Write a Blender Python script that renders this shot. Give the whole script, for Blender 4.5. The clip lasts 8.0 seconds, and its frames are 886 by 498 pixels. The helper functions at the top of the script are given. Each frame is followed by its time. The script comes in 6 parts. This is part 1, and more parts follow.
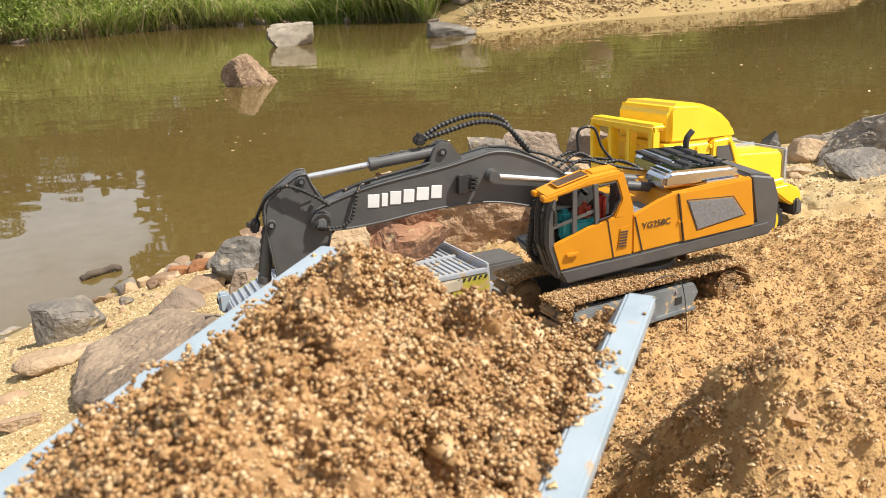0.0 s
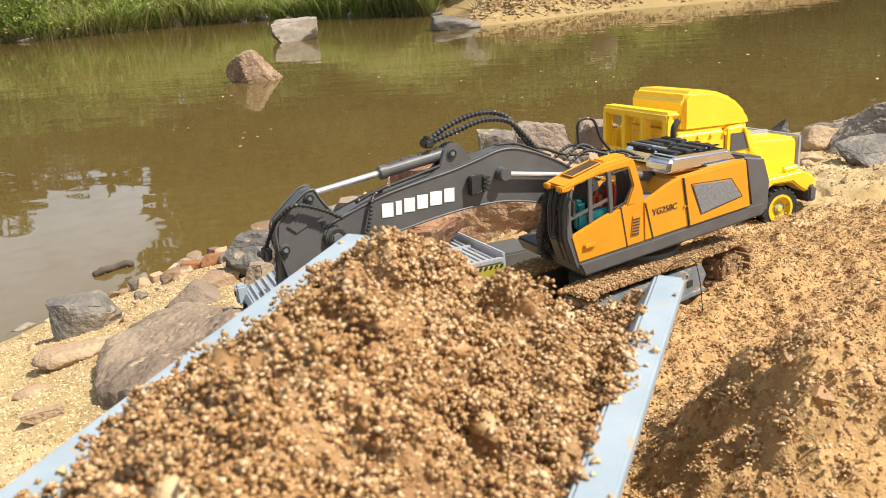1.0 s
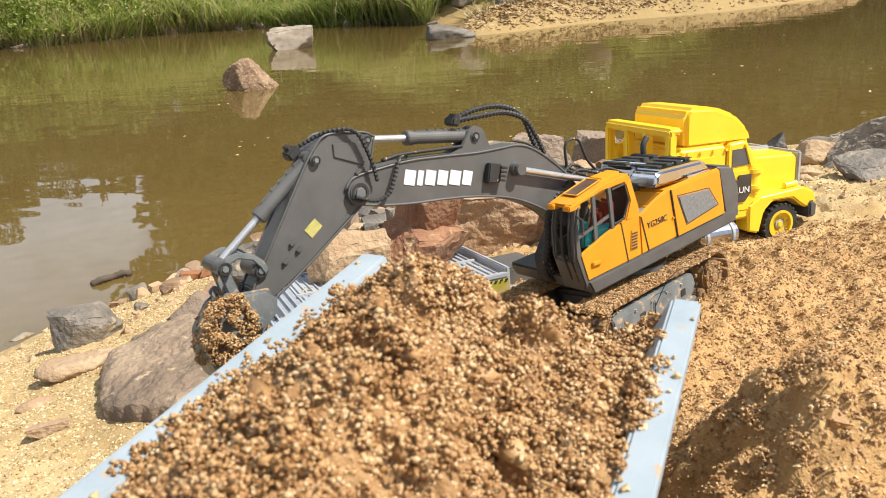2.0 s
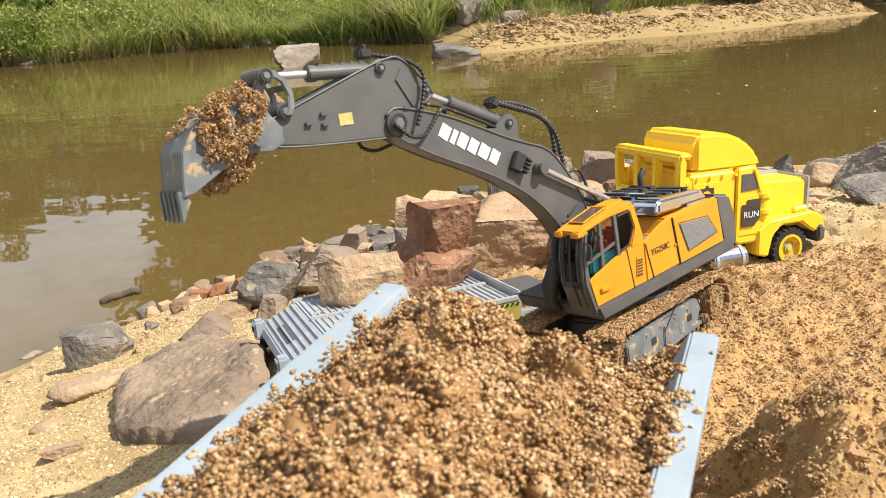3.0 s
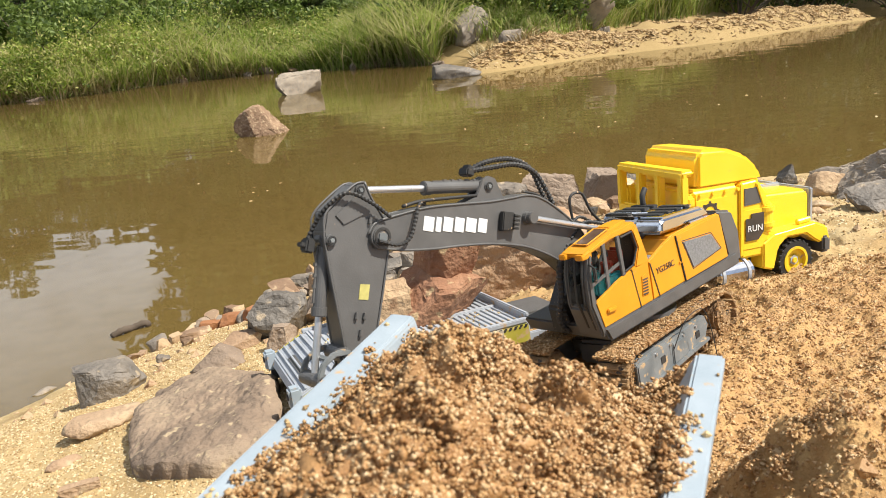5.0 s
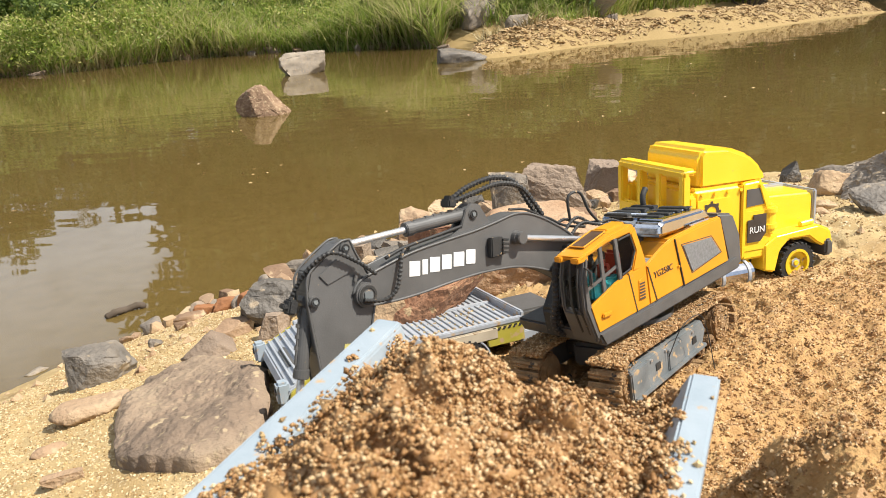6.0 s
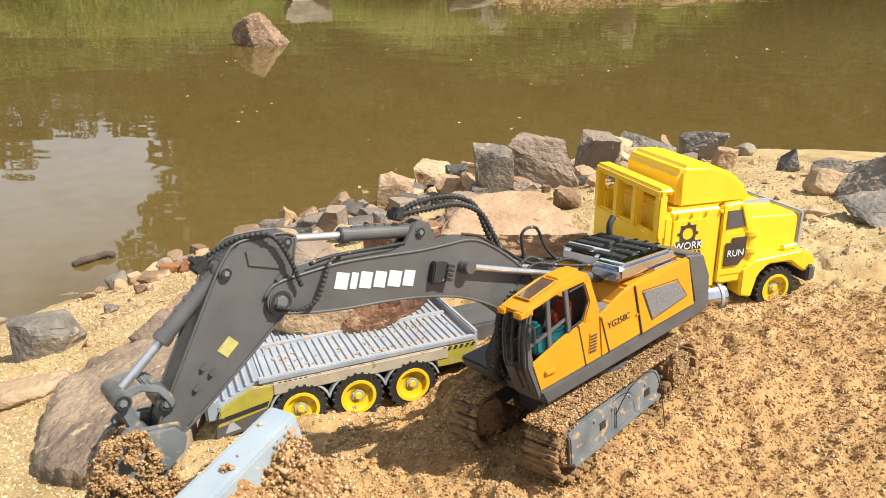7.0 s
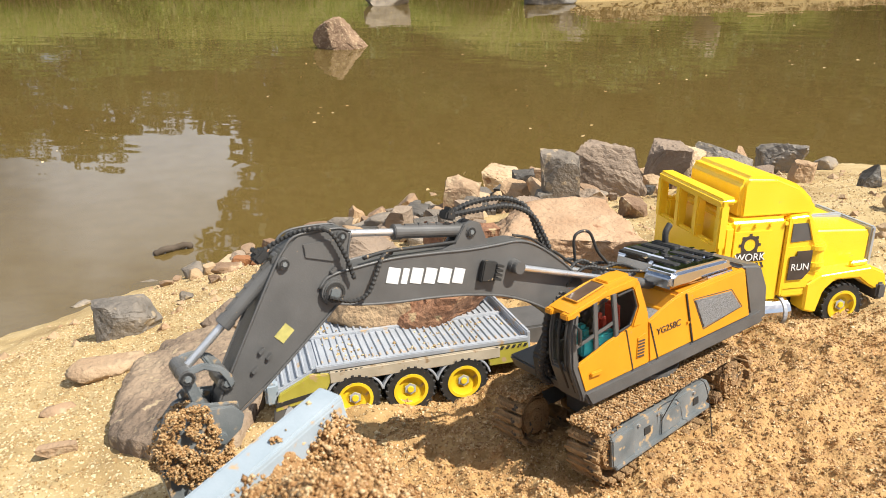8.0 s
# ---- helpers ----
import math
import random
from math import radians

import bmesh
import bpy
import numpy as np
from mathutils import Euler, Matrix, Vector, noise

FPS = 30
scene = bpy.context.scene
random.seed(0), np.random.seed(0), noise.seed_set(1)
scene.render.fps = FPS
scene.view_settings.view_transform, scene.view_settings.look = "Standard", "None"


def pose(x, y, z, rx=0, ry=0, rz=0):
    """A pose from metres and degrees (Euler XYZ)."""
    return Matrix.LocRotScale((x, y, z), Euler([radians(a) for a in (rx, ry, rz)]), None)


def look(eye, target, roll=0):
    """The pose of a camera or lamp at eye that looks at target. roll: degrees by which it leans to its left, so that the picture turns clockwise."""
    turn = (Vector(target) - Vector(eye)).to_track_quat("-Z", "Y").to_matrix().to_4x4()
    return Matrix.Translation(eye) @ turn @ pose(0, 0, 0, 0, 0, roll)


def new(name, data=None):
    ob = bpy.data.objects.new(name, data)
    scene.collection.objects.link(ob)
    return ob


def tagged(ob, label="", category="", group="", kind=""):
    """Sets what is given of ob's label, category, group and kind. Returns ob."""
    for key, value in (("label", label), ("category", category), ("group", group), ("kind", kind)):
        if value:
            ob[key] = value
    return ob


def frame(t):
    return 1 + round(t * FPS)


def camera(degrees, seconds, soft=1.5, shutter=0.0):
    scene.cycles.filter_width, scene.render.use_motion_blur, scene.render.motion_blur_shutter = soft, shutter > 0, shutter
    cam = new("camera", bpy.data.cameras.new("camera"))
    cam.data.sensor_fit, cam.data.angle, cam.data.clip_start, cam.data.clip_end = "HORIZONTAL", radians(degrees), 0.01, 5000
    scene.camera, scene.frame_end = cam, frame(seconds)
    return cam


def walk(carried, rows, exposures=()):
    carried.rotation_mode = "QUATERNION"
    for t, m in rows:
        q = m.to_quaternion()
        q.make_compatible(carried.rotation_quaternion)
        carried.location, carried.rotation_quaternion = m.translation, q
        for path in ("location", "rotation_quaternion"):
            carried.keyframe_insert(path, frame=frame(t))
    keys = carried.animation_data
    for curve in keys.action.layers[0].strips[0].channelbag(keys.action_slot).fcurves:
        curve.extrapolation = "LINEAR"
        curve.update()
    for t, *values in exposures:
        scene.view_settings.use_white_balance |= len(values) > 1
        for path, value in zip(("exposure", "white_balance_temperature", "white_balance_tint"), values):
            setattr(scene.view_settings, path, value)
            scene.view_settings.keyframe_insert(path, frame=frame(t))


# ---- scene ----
cam = camera(62.8, 8.0, soft=0.85)
cam.data.dof.use_dof, cam.data.dof.focus_distance, cam.data.dof.aperture_fstop = True, 1.25, 20.0
PATH = [
    (0, (0.078, -0.072, 0.784), (-0.106, 1.789, 0.075), -2.8),
    (0.5, (0.075, -0.074, 0.785), (-0.108, 1.786, 0.071), -3.2),
    (1, (0.064, -0.079, 0.781), (-0.135, 1.775, 0.058), -3.6),
    (1.5, (0.059, -0.078, 0.786), (-0.117, 1.783, 0.072), -3.4),
    (2.8, (0.036, -0.089, 0.802), (-0.156, 1.783, 0.126), -2.7),
    (3, (0.039, -0.087, 0.805), (-0.151, 1.791, 0.143), -3.0),
    (3.5, (0.041, -0.088, 0.814), (-0.151, 1.802, 0.188), -4.7),
    (4, (0.044, -0.089, 0.824), (-0.154, 1.814, 0.241), -5.3),
    (4.5, (0.047, -0.09, 0.82), (-0.146, 1.81, 0.225), -5.2),
    (5, (0.041, -0.092, 0.815), (-0.166, 1.801, 0.205), -5.2),
    (6.3, (0.056, -0.045, 0.831), (-0.163, 1.817, 0.135), -3.0),
    (6.5, (0.072, -0.023, 0.848), (-0.153, 1.82, 0.105), -2.3),
    (7, (0.098, 0.034, 0.89), (-0.11, 1.846, 0.071), -0.2),
    (7.5, (0.094, 0.055, 0.902), (-0.138, 1.86, 0.072), -1.9),
    (8, (0.117, 0.015, 0.893), (-0.28, 1.802, 0.087), -0.3),
]
walk(cam, [(t, look(eye, target, roll)) for t, eye, target, roll in PATH])

# ---- light ----
SUN = Vector((0.72, -0.1, 1.04)).normalized()
sun = new("sun", bpy.data.lights.new("sun", "SUN"))
sun.data.energy, sun.data.angle, sun.data.color = 5.0, radians(0.5), (1.0, 0.95, 0.86)
sun.matrix_world = look(SUN * 30, (0, 0, 0))
world = bpy.data.worlds.new("sky")
scene.world = world
world.use_nodes = True
wn, wl = world.node_tree.nodes, world.node_tree.links
sky = wn.new("ShaderNodeTexSky")
sky.sky_type, sky.sun_disc = "NISHITA", False
sky.sun_elevation = math.asin(SUN.z)
sky.sun_rotation = math.atan2(SUN.x, SUN.y)
sky.air_density, sky.dust_density = 1.0, 1.5
co = wn.new("ShaderNodeTexCoord")
cloud = wn.new("ShaderNodeTexNoise")
cloud.inputs["Scale"].default_value, cloud.inputs["Detail"].default_value = 3.2, 7
cramp = wn.new("ShaderNodeValToRGB")
cramp.color_ramp.elements[0].position, cramp.color_ramp.elements[1].position = 0.42, 0.62
cmix = wn.new("ShaderNodeMix")
cmix.data_type = "RGBA"
cmix.inputs["B"].default_value = (14.0, 15.0, 16.6, 1)
wl.new(co.outputs["Generated"], cloud.inputs["Vector"])
wl.new(cloud.outputs["Fac"], cramp.inputs["Fac"])
wl.new(cramp.outputs["Color"], cmix.inputs["Factor"])
wl.new(sky.outputs["Color"], cmix.inputs["A"])
wl.new(cmix.outputs["Result"], wn["Background"].inputs["Color"])
wn["Background"].inputs["Strength"].default_value = 0.054
scene.view_settings.exposure = 0.56


# ---- materials ----
def mat(name, colors, rough=0.6, metal=0.0, scale=40.0, bump=0.0, bump_scale=200.0, spots=None, island=0.0, per_object=0.0, coat=0.0, mottle=0.0):
    """Two-scale noise colour between the given colours, with grain bump, worn spots and per-piece variation."""
    m = bpy.data.materials.new(name)
    m.use_nodes = True
    n, l = m.node_tree.nodes, m.node_tree.links
    b = n["Principled BSDF"]
    b.inputs["Roughness"].default_value, b.inputs["Metallic"].default_value = rough, metal
    b.inputs["Coat Weight"].default_value = coat
    tc = n.new("ShaderNodeTexCoord")
    big = n.new("ShaderNodeTexNoise")
    big.inputs["Scale"].default_value, big.inputs["Detail"].default_value = scale, 6
    l.new(tc.outputs["Object"], big.inputs["Vector"])
    ramp = n.new("ShaderNodeValToRGB")
    el = ramp.color_ramp.elements
    while len(el) < len(colors):
        el.new(0.5)
    for i, c in enumerate(colors):
        el[i].position = 0.3 + 0.4 * i / max(1, len(colors) - 1)
        el[i].color = (*c, 1)
    fac = big.outputs["Fac"]
    if island or per_object:
        src = n.new("ShaderNodeNewGeometry") if island else n.new("ShaderNodeObjectInfo")
        rnd = src.outputs["Random Per Island"] if island else src.outputs["Random"]
        mix = n.new("ShaderNodeMix")
        mix.inputs["Factor"].default_value = island or per_object
        l.new(fac, mix.inputs["A"])
        l.new(rnd, mix.inputs["B"])
        fac = mix.outputs["Result"]
    l.new(fac, ramp.inputs["Fac"])
    col = ramp.outputs["Color"]
    fine = n.new("ShaderNodeTexNoise")
    fine.inputs["Scale"].default_value, fine.inputs["Detail"].default_value = bump_scale, 5
    l.new(tc.outputs["Object"], fine.inputs["Vector"])
    if spots:
        sr = n.new("ShaderNodeValToRGB")
        sr.color_ramp.elements[0].position, sr.color_ramp.elements[1].position = spots[1], spots[1] + 0.08
        spn = n.new("ShaderNodeTexNoise")
        spn.inputs["Scale"].default_value, spn.inputs["Detail"].default_value = spots[2], 8
        l.new(tc.outputs["Object"], spn.inputs["Vector"])
        l.new(spn.outputs["Fac"], sr.inputs["Fac"])
        sm = n.new("ShaderNodeMix")
        sm.data_type = "RGBA"
        sm.inputs["B"].default_value = (*spots[0], 1)
        l.new(sr.outputs["Color"], sm.inputs["Factor"])
        l.new(col, sm.inputs["A"])
        col = sm.outputs["Result"]
    if mottle:
        mn = n.new("ShaderNodeTexNoise")
        mn.inputs["Scale"].default_value, mn.inputs["Detail"].default_value, mn.inputs["Roughness"].default_value = mottle, 9, 0.72
        l.new(tc.outputs["Object"], mn.inputs["Vector"])
        mr = n.new("ShaderNodeValToRGB")
        mr.color_ramp.elements[0].position, mr.color_ramp.elements[1].position = 0.36, 0.64
        mr.color_ramp.elements[0].color, mr.color_ramp.elements[1].color = (0.5, 0.48, 0.47, 1), (1.22, 1.2, 1.16, 1)
        mm = n.new("ShaderNodeMix")
        mm.data_type, mm.blend_type = "RGBA", "MULTIPLY"
        mm.inputs["Factor"].default_value = 1.0
        l.new(col, mm.inputs["A"])
        l.new(mr.outputs["Color"], mm.inputs["B"])
        col = mm.outputs["Result"]
    l.new(col, b.inputs["Base Color"])
    if bump:
        bp = n.new("ShaderNodeBump")
        bp.inputs["Strength"].default_value, bp.inputs["Distance"].default_value = min(bump, 1.0), 0.002 * max(1.0, bump)
        l.new(fine.outputs["Fac"], bp.inputs["Height"])
        l.new(bp.outputs["Normal"], b.inputs["Normal"])
    rr = n.new("ShaderNodeMapRange")
    rr.inputs["To Min"].default_value, rr.inputs["To Max"].default_value = max(0.03, rough - 0.1), min(1, rough + 0.12)
    l.new(fine.outputs["Fac"], rr.inputs["Value"])
    l.new(rr.outputs["Result"], b.inputs["Roughness"])
    return m


DUST = (0.45, 0.31, 0.17)
M = dict(
    orange=mat("orange_plastic", [(0.66, 0.27, 0.012), (0.72, 0.31, 0.016)], 0.38, 0, 30, 0.05, 900, (DUST, 0.7, 220)),
    grey=mat("grey_plastic", [(0.085, 0.083, 0.08), (0.115, 0.112, 0.108)], 0.42, 0, 40, 0.08, 700, (DUST, 0.72, 260)),
    blue_grey=mat("dusty_grey_plastic", [(0.11, 0.125, 0.13), (0.2, 0.21, 0.21)], 0.45, 0, 40, 0.15, 600, (DUST, 0.585, 110)),
    black=mat("black_rubber", [(0.018, 0.018, 0.018), (0.035, 0.033, 0.03)], 0.6, 0, 60, 0.2, 800, (DUST, 0.66, 200)),
    chrome=mat("chrome", [(0.62, 0.64, 0.68), (0.75, 0.77, 0.8)], 0.1, 1, 30),
    steel=mat("silver_rod", [(0.6, 0.6, 0.6), (0.7, 0.7, 0.7)], 0.3, 0.8, 60),
    mesh_grey=mat("perforated_grille", [(0.2, 0.2, 0.2), (0.3, 0.3, 0.3)], 0.6, 0.2, 300, 0.9, 1500),
    white=mat("white_print", [(0.78, 0.78, 0.76), (0.85, 0.85, 0.83)], 0.5, 0, 60),
    print_dark=mat("dark_print", [(0.05, 0.04, 0.03), (0.08, 0.06, 0.05)], 0.5),
    yellow=mat("yellow_plastic", [(0.97, 0.61, 0.028), (0.98, 0.66, 0.04)], 0.26, 0, 25, 0.04, 800, (DUST, 0.68, 100)),
    rim=mat("yellow_rim", [(0.8, 0.55, 0.02), (0.85, 0.6, 0.03)], 0.4, 0, 40, 0.05, 700, (DUST, 0.6, 90)),
    olive=mat("olive_plate", [(0.36, 0.31, 0.04), (0.46, 0.4, 0.07)], 0.45, 0, 40, 0.1, 500, (DUST, 0.56, 70)),
    deck=mat("grey_deck", [(0.3, 0.32, 0.35), (0.4, 0.42, 0.45)], 0.5, 0, 30, 0.1, 500, (DUST, 0.63, 55)),
    tray=mat("pale_grey_tray", [(0.27, 0.325, 0.365), (0.34, 0.39, 0.43)], 0.45, 0, 40, 0.06, 500, (DUST, 0.62, 90)),
    beige=mat("dusty_beige_plastic", [(0.4, 0.34, 0.25), (0.52, 0.45, 0.34)], 0.55, 0, 40, 0.1, 500, ((0.3, 0.2, 0.11), 0.6, 80)),
    muddy=mat("muddy_plastic", [(0.2, 0.12, 0.06), (0.33, 0.2, 0.09), (0.42, 0.27, 0.13)], 0.85, 0, 60, 1.5, 500, ((0.06, 0.055, 0.05), 0.6, 120)),
    seat=mat("teal_plastic", [(0.02, 0.3, 0.32), (0.03, 0.38, 0.4)], 0.45),
    tint=mat("brown_tinted_glass", [(0.1, 0.06, 0.04), (0.14, 0.09, 0.06)], 0.15, 0, 60),
    red=mat("red_plastic", [(0.55, 0.05, 0.03), (0.6, 0.08, 0.05)], 0.45),
    sticker=mat("yellow_sticker", [(0.36, 0.32, 0.1), (0.55, 0.49, 0.16)], 0.5, 0, 160),
    sand=mat("wet_sand", [(0.22, 0.112, 0.042), (0.3, 0.164, 0.064), (0.37, 0.22, 0.095)], 0.8, 0, 20, 1.0, 420, ((0.46, 0.32, 0.17), 0.62, 160)),
    grain=mat("sand_grain", [(0.29, 0.15, 0.052), (0.37, 0.205, 0.076), (0.42, 0.243, 0.096), (0.46, 0.28, 0.118), (0.58, 0.41, 0.22)], 0.6, 0, 300, 0.3, 900, None, 0.5),
    heap_grain=mat("wet_heap_grain", [(0.27, 0.135, 0.045), (0.36, 0.195, 0.074), (0.41, 0.235, 0.095), (0.45, 0.275, 0.12), (0.56, 0.4, 0.22)], 0.5, 0, 60, 0.3, 900, None, 0.5),
    bar=mat("bar_sand", [(0.26, 0.165, 0.07), (0.36, 0.24, 0.11), (0.45, 0.32, 0.165)], 0.9, 0, 3, 0.6, 30, None, 0.5),
    herb=mat("bank_herb_leaf", [(0.13, 0.2, 0.025), (0.24, 0.32, 0.045), (0.36, 0.41, 0.08), (0.5, 0.46, 0.17)], 0.55, 0, 0.6, 0, 50, None, 0.5),
    straw=mat("dead_straw", [(0.3, 0.23, 0.11), (0.46, 0.38, 0.21)], 0.7, 0, 1.0, 0, 50, None, 0.6),
    rock_block=mat("sandy_block", [(0.4, 0.25, 0.145), (0.49, 0.325, 0.2), (0.56, 0.395, 0.255)], 0.85, 0, 12, 2.6, 110, ((0.3, 0.15, 0.08), 0.62, 30), mottle=26),
    pale_grain=mat("pale_grain", [(0.31, 0.2, 0.083), (0.42, 0.29, 0.127), (0.5, 0.37, 0.18), (0.6, 0.48, 0.29)], 0.6, 0, 300, 0.3, 900, None, 0.75),
    rock_grey=mat("grey_stone", [(0.17, 0.145, 0.118), (0.27, 0.23, 0.186), (0.39, 0.33, 0.255)], 0.8, 0, 14, 2.6, 110, ((0.42, 0.33, 0.22), 0.58, 40), 0, 0.35, mottle=34),
    rock_brown=mat("brown_stone", [(0.23, 0.143, 0.086), (0.37, 0.248, 0.152), (0.46, 0.33, 0.208)], 0.82, 0, 12, 2.6, 100, ((0.5, 0.38, 0.24), 0.57, 45), 0, 0.35, mottle=34),
    rock_tan=mat("tan_stone", [(0.4, 0.26, 0.15), (0.52, 0.37, 0.22), (0.6, 0.46, 0.3)], 0.82, 0, 14, 2.6, 110, ((0.3, 0.17, 0.09), 0.6, 35), 0, 0.35, mottle=38),
    rock_slab=mat("streaked_slab", [(0.18, 0.132, 0.095), (0.285, 0.208, 0.145), (0.4, 0.305, 0.208)], 0.8, 0, 7, 2.4, 130, ((0.46, 0.36, 0.23), 0.6, 60), mottle=15),
    rock_pink=mat("purple_brown_stone", [(0.2, 0.148, 0.108), (0.3, 0.228, 0.168), (0.4, 0.31, 0.228)], 0.8, 0, 9, 2.2, 120, ((0.36, 0.27, 0.19), 0.62, 320), 0, 0.3, mottle=24),
    rock_dark=mat("wet_shaded_dark_stone", [(0.08, 0.073, 0.064), (0.155, 0.138, 0.118), (0.27, 0.232, 0.188)], 0.6, 0, 16, 3.0, 100, ((0.36, 0.29, 0.2), 0.6, 40), 0, 0.35, mottle=30),
    rock_red=mat("red_brown_stone", [(0.2, 0.09, 0.05), (0.31, 0.155, 0.085), (0.4, 0.22, 0.125)], 0.85, 0, 18, 3.0, 110, ((0.5, 0.36, 0.2), 0.6, 50), 0, 0.2, mottle=34),
    clay=mat("red_clay", [(0.22, 0.09, 0.035), (0.34, 0.15, 0.06)], 0.85, 0, 40, 1.0, 200),
    bark=mat("bark", [(0.06, 0.045, 0.03), (0.14, 0.1, 0.07)], 0.9, 0, 4, 1.0, 40),
    # leaf is coloured darker to carry the shade among the far trees
    leaf=mat("shaded_tree_leaf", [(0.03, 0.05, 0.009), (0.06, 0.09, 0.017), (0.1, 0.135, 0.027)], 0.55, 0, 0.3, 0, 50, None, 0.6),
    shrub=mat("shrub_leaf", [(0.06, 0.1, 0.015), (0.12, 0.18, 0.03), (0.2, 0.26, 0.06)], 0.55, 0, 0.8, 0, 50, None, 0.6),
    grass=mat("bank_grass", [(0.2, 0.28, 0.045), (0.33, 0.41, 0.085), (0.42, 0.45, 0.14), (0.5, 0.44, 0.23)], 0.6, 0, 0.5, 0, 50, None, 0.55),
)


def bank_material():
    """Dry pale gravelly sand towards the water, wet orange-brown sand where it was dug."""
    m = mat("bank_sand", [(0.29, 0.19, 0.078), (0.42, 0.298, 0.135), (0.51, 0.385, 0.2)], 0.88, 0, 7, 1.0, 420, ((0.63, 0.52, 0.32), 0.6, 170))
    n, l = m.node_tree.nodes, m.node_tree.links
    b = n["Principled BSDF"]
    dry = b.inputs["Base Color"].links[0].from_socket
    g = n.new("ShaderNodeTexCoord")
    wet = n.new("ShaderNodeTexNoise")
    wet.inputs["Scale"].default_value, wet.inputs["Detail"].default_value = 60, 8
    l.new(g.outputs["Object"], wet.inputs["Vector"])
    ramp = n.new("ShaderNodeValToRGB")
    ramp.color_ramp.elements[0].position, ramp.color_ramp.elements[1].position = 0.3, 0.72
    ramp.color_ramp.elements[0].color, ramp.color_ramp.elements[1].color = (0.35, 0.195, 0.072, 1), (0.5, 0.315, 0.128, 1)
    l.new(wet.outputs["Fac"], ramp.inputs["Fac"])
    sep = n.new("ShaderNodeSeparateXYZ")
    l.new(g.outputs["Object"], sep.inputs["Vector"])
    edge = n.new("ShaderNodeTexNoise")
    edge.inputs["Scale"].default_value, edge.inputs["Detail"].default_value = 9, 5
    l.new(g.outputs["Object"], edge.inputs["Vector"])
    e1 = n.new("ShaderNodeMath")
    e1.operation, e1.inputs[1].default_value = "MULTIPLY_ADD", 0.35
    l.new(edge.outputs["Fac"], e1.inputs[0])
    l.new(sep.outputs["X"], e1.inputs[2])
    fx = n.new("ShaderNodeMapRange")
    fx.inputs["From Min"].default_value, fx.inputs["From Max"].default_value = -0.16, 0.1
    l.new(e1.outputs["Value"], fx.inputs["Value"])
    e2 = n.new("ShaderNodeMath")
    e2.operation, e2.inputs[1].default_value = "MULTIPLY_ADD", 0.5
    l.new(edge.outputs["Fac"], e2.inputs[0])
    l.new(sep.outputs["Y"], e2.inputs[2])
    fy = n.new("ShaderNodeMapRange")
    fy.inputs["From Min"].default_value, fy.inputs["From Max"].default_value = 1.1, 1.5
    fy.inputs["To Min"].default_value, fy.inputs["To Max"].default_value = 1.0, 0.0
    l.new(e2.outputs["Value"], fy.inputs["Value"])
    f = n.new("ShaderNodeMath")
    f.operation = "MULTIPLY"
    l.new(fx.outputs["Result"], f.inputs[0])
    l.new(fy.outputs["Result"], f.inputs[1])
    mix = n.new("ShaderNodeMix")
    mix.data_type = "RGBA"
    l.new(f.outputs["Value"], mix.inputs["Factor"])
    l.new(dry, mix.inputs["A"])
    l.new(ramp.outputs["Color"], mix.inputs["B"])
    side = n.new("ShaderNodeMapRange")
    side.inputs["From Min"].default_value, side.inputs["From Max"].default_value = -1.0, -1.8
    l.new(sep.outputs["X"], side.inputs["Value"])
    high = n.new("ShaderNodeMapRange")
    high.inputs["From Min"].default_value, high.inputs["From Max"].default_value = 0.4, 0.6
    l.new(sep.outputs["Z"], high.inputs["Value"])
    either = n.new("ShaderNodeMath")
    either.operation = "MAXIMUM"
    l.new(side.outputs["Result"], either.inputs[0])
    l.new(high.outputs["Result"], either.inputs[1])
    across = n.new("ShaderNodeMapRange")
    across.inputs["From Min"].default_value, across.inputs["From Max"].default_value = 8.0, 9.0
    l.new(sep.outputs["Y"], across.inputs["Value"])
    fs = n.new("ShaderNodeMath")
    fs.operation = "MULTIPLY"
    least = n.new("ShaderNodeMath")
    least.operation, least.inputs[1].default_value = "MAXIMUM", 0.4
    l.new(either.outputs["Value"], least.inputs[0])
    l.new(least.outputs["Value"], fs.inputs[0])
    l.new(across.outputs["Result"], fs.inputs[1])
    soil = n.new("ShaderNodeMix")
    soil.data_type = "RGBA"
    wetbar = n.new("ShaderNodeMath")
    wetbar.operation, wetbar.inputs[1].default_value = "MULTIPLY", 0.85
    l.new(across.outputs["Result"], wetbar.inputs[0])
    wetter = n.new("ShaderNodeMath")
    wetter.operation = "MAXIMUM"
    l.new(f.outputs["Value"], wetter.inputs[0])
    l.new(wetbar.outputs["Value"], wetter.inputs[1])
    l.new(wetter.outputs["Value"], mix.inputs["Factor"])
    soil.inputs["B"].default_value = (0.16, 0.155, 0.06, 1)
    l.new(fs.outputs["Value"], soil.inputs["Factor"])
    l.new(mix.outputs["Result"], soil.inputs["A"])
    l.new(soil.outputs["Result"], b.inputs["Base Color"])
    return m


def glass_material():
    m = bpy.data.materials.new("cab_glass")
    m.use_nodes = True
    b = m.node_tree.nodes["Principled BSDF"]
    b.inputs["Base Color"].default_value = (0.75, 0.78, 0.78, 1)
    b.inputs["Roughness"].default_value = 0.05
    b.inputs["Transmission Weight"].default_value = 1.0
    b.inputs["IOR"].default_value = 1.1
    return m


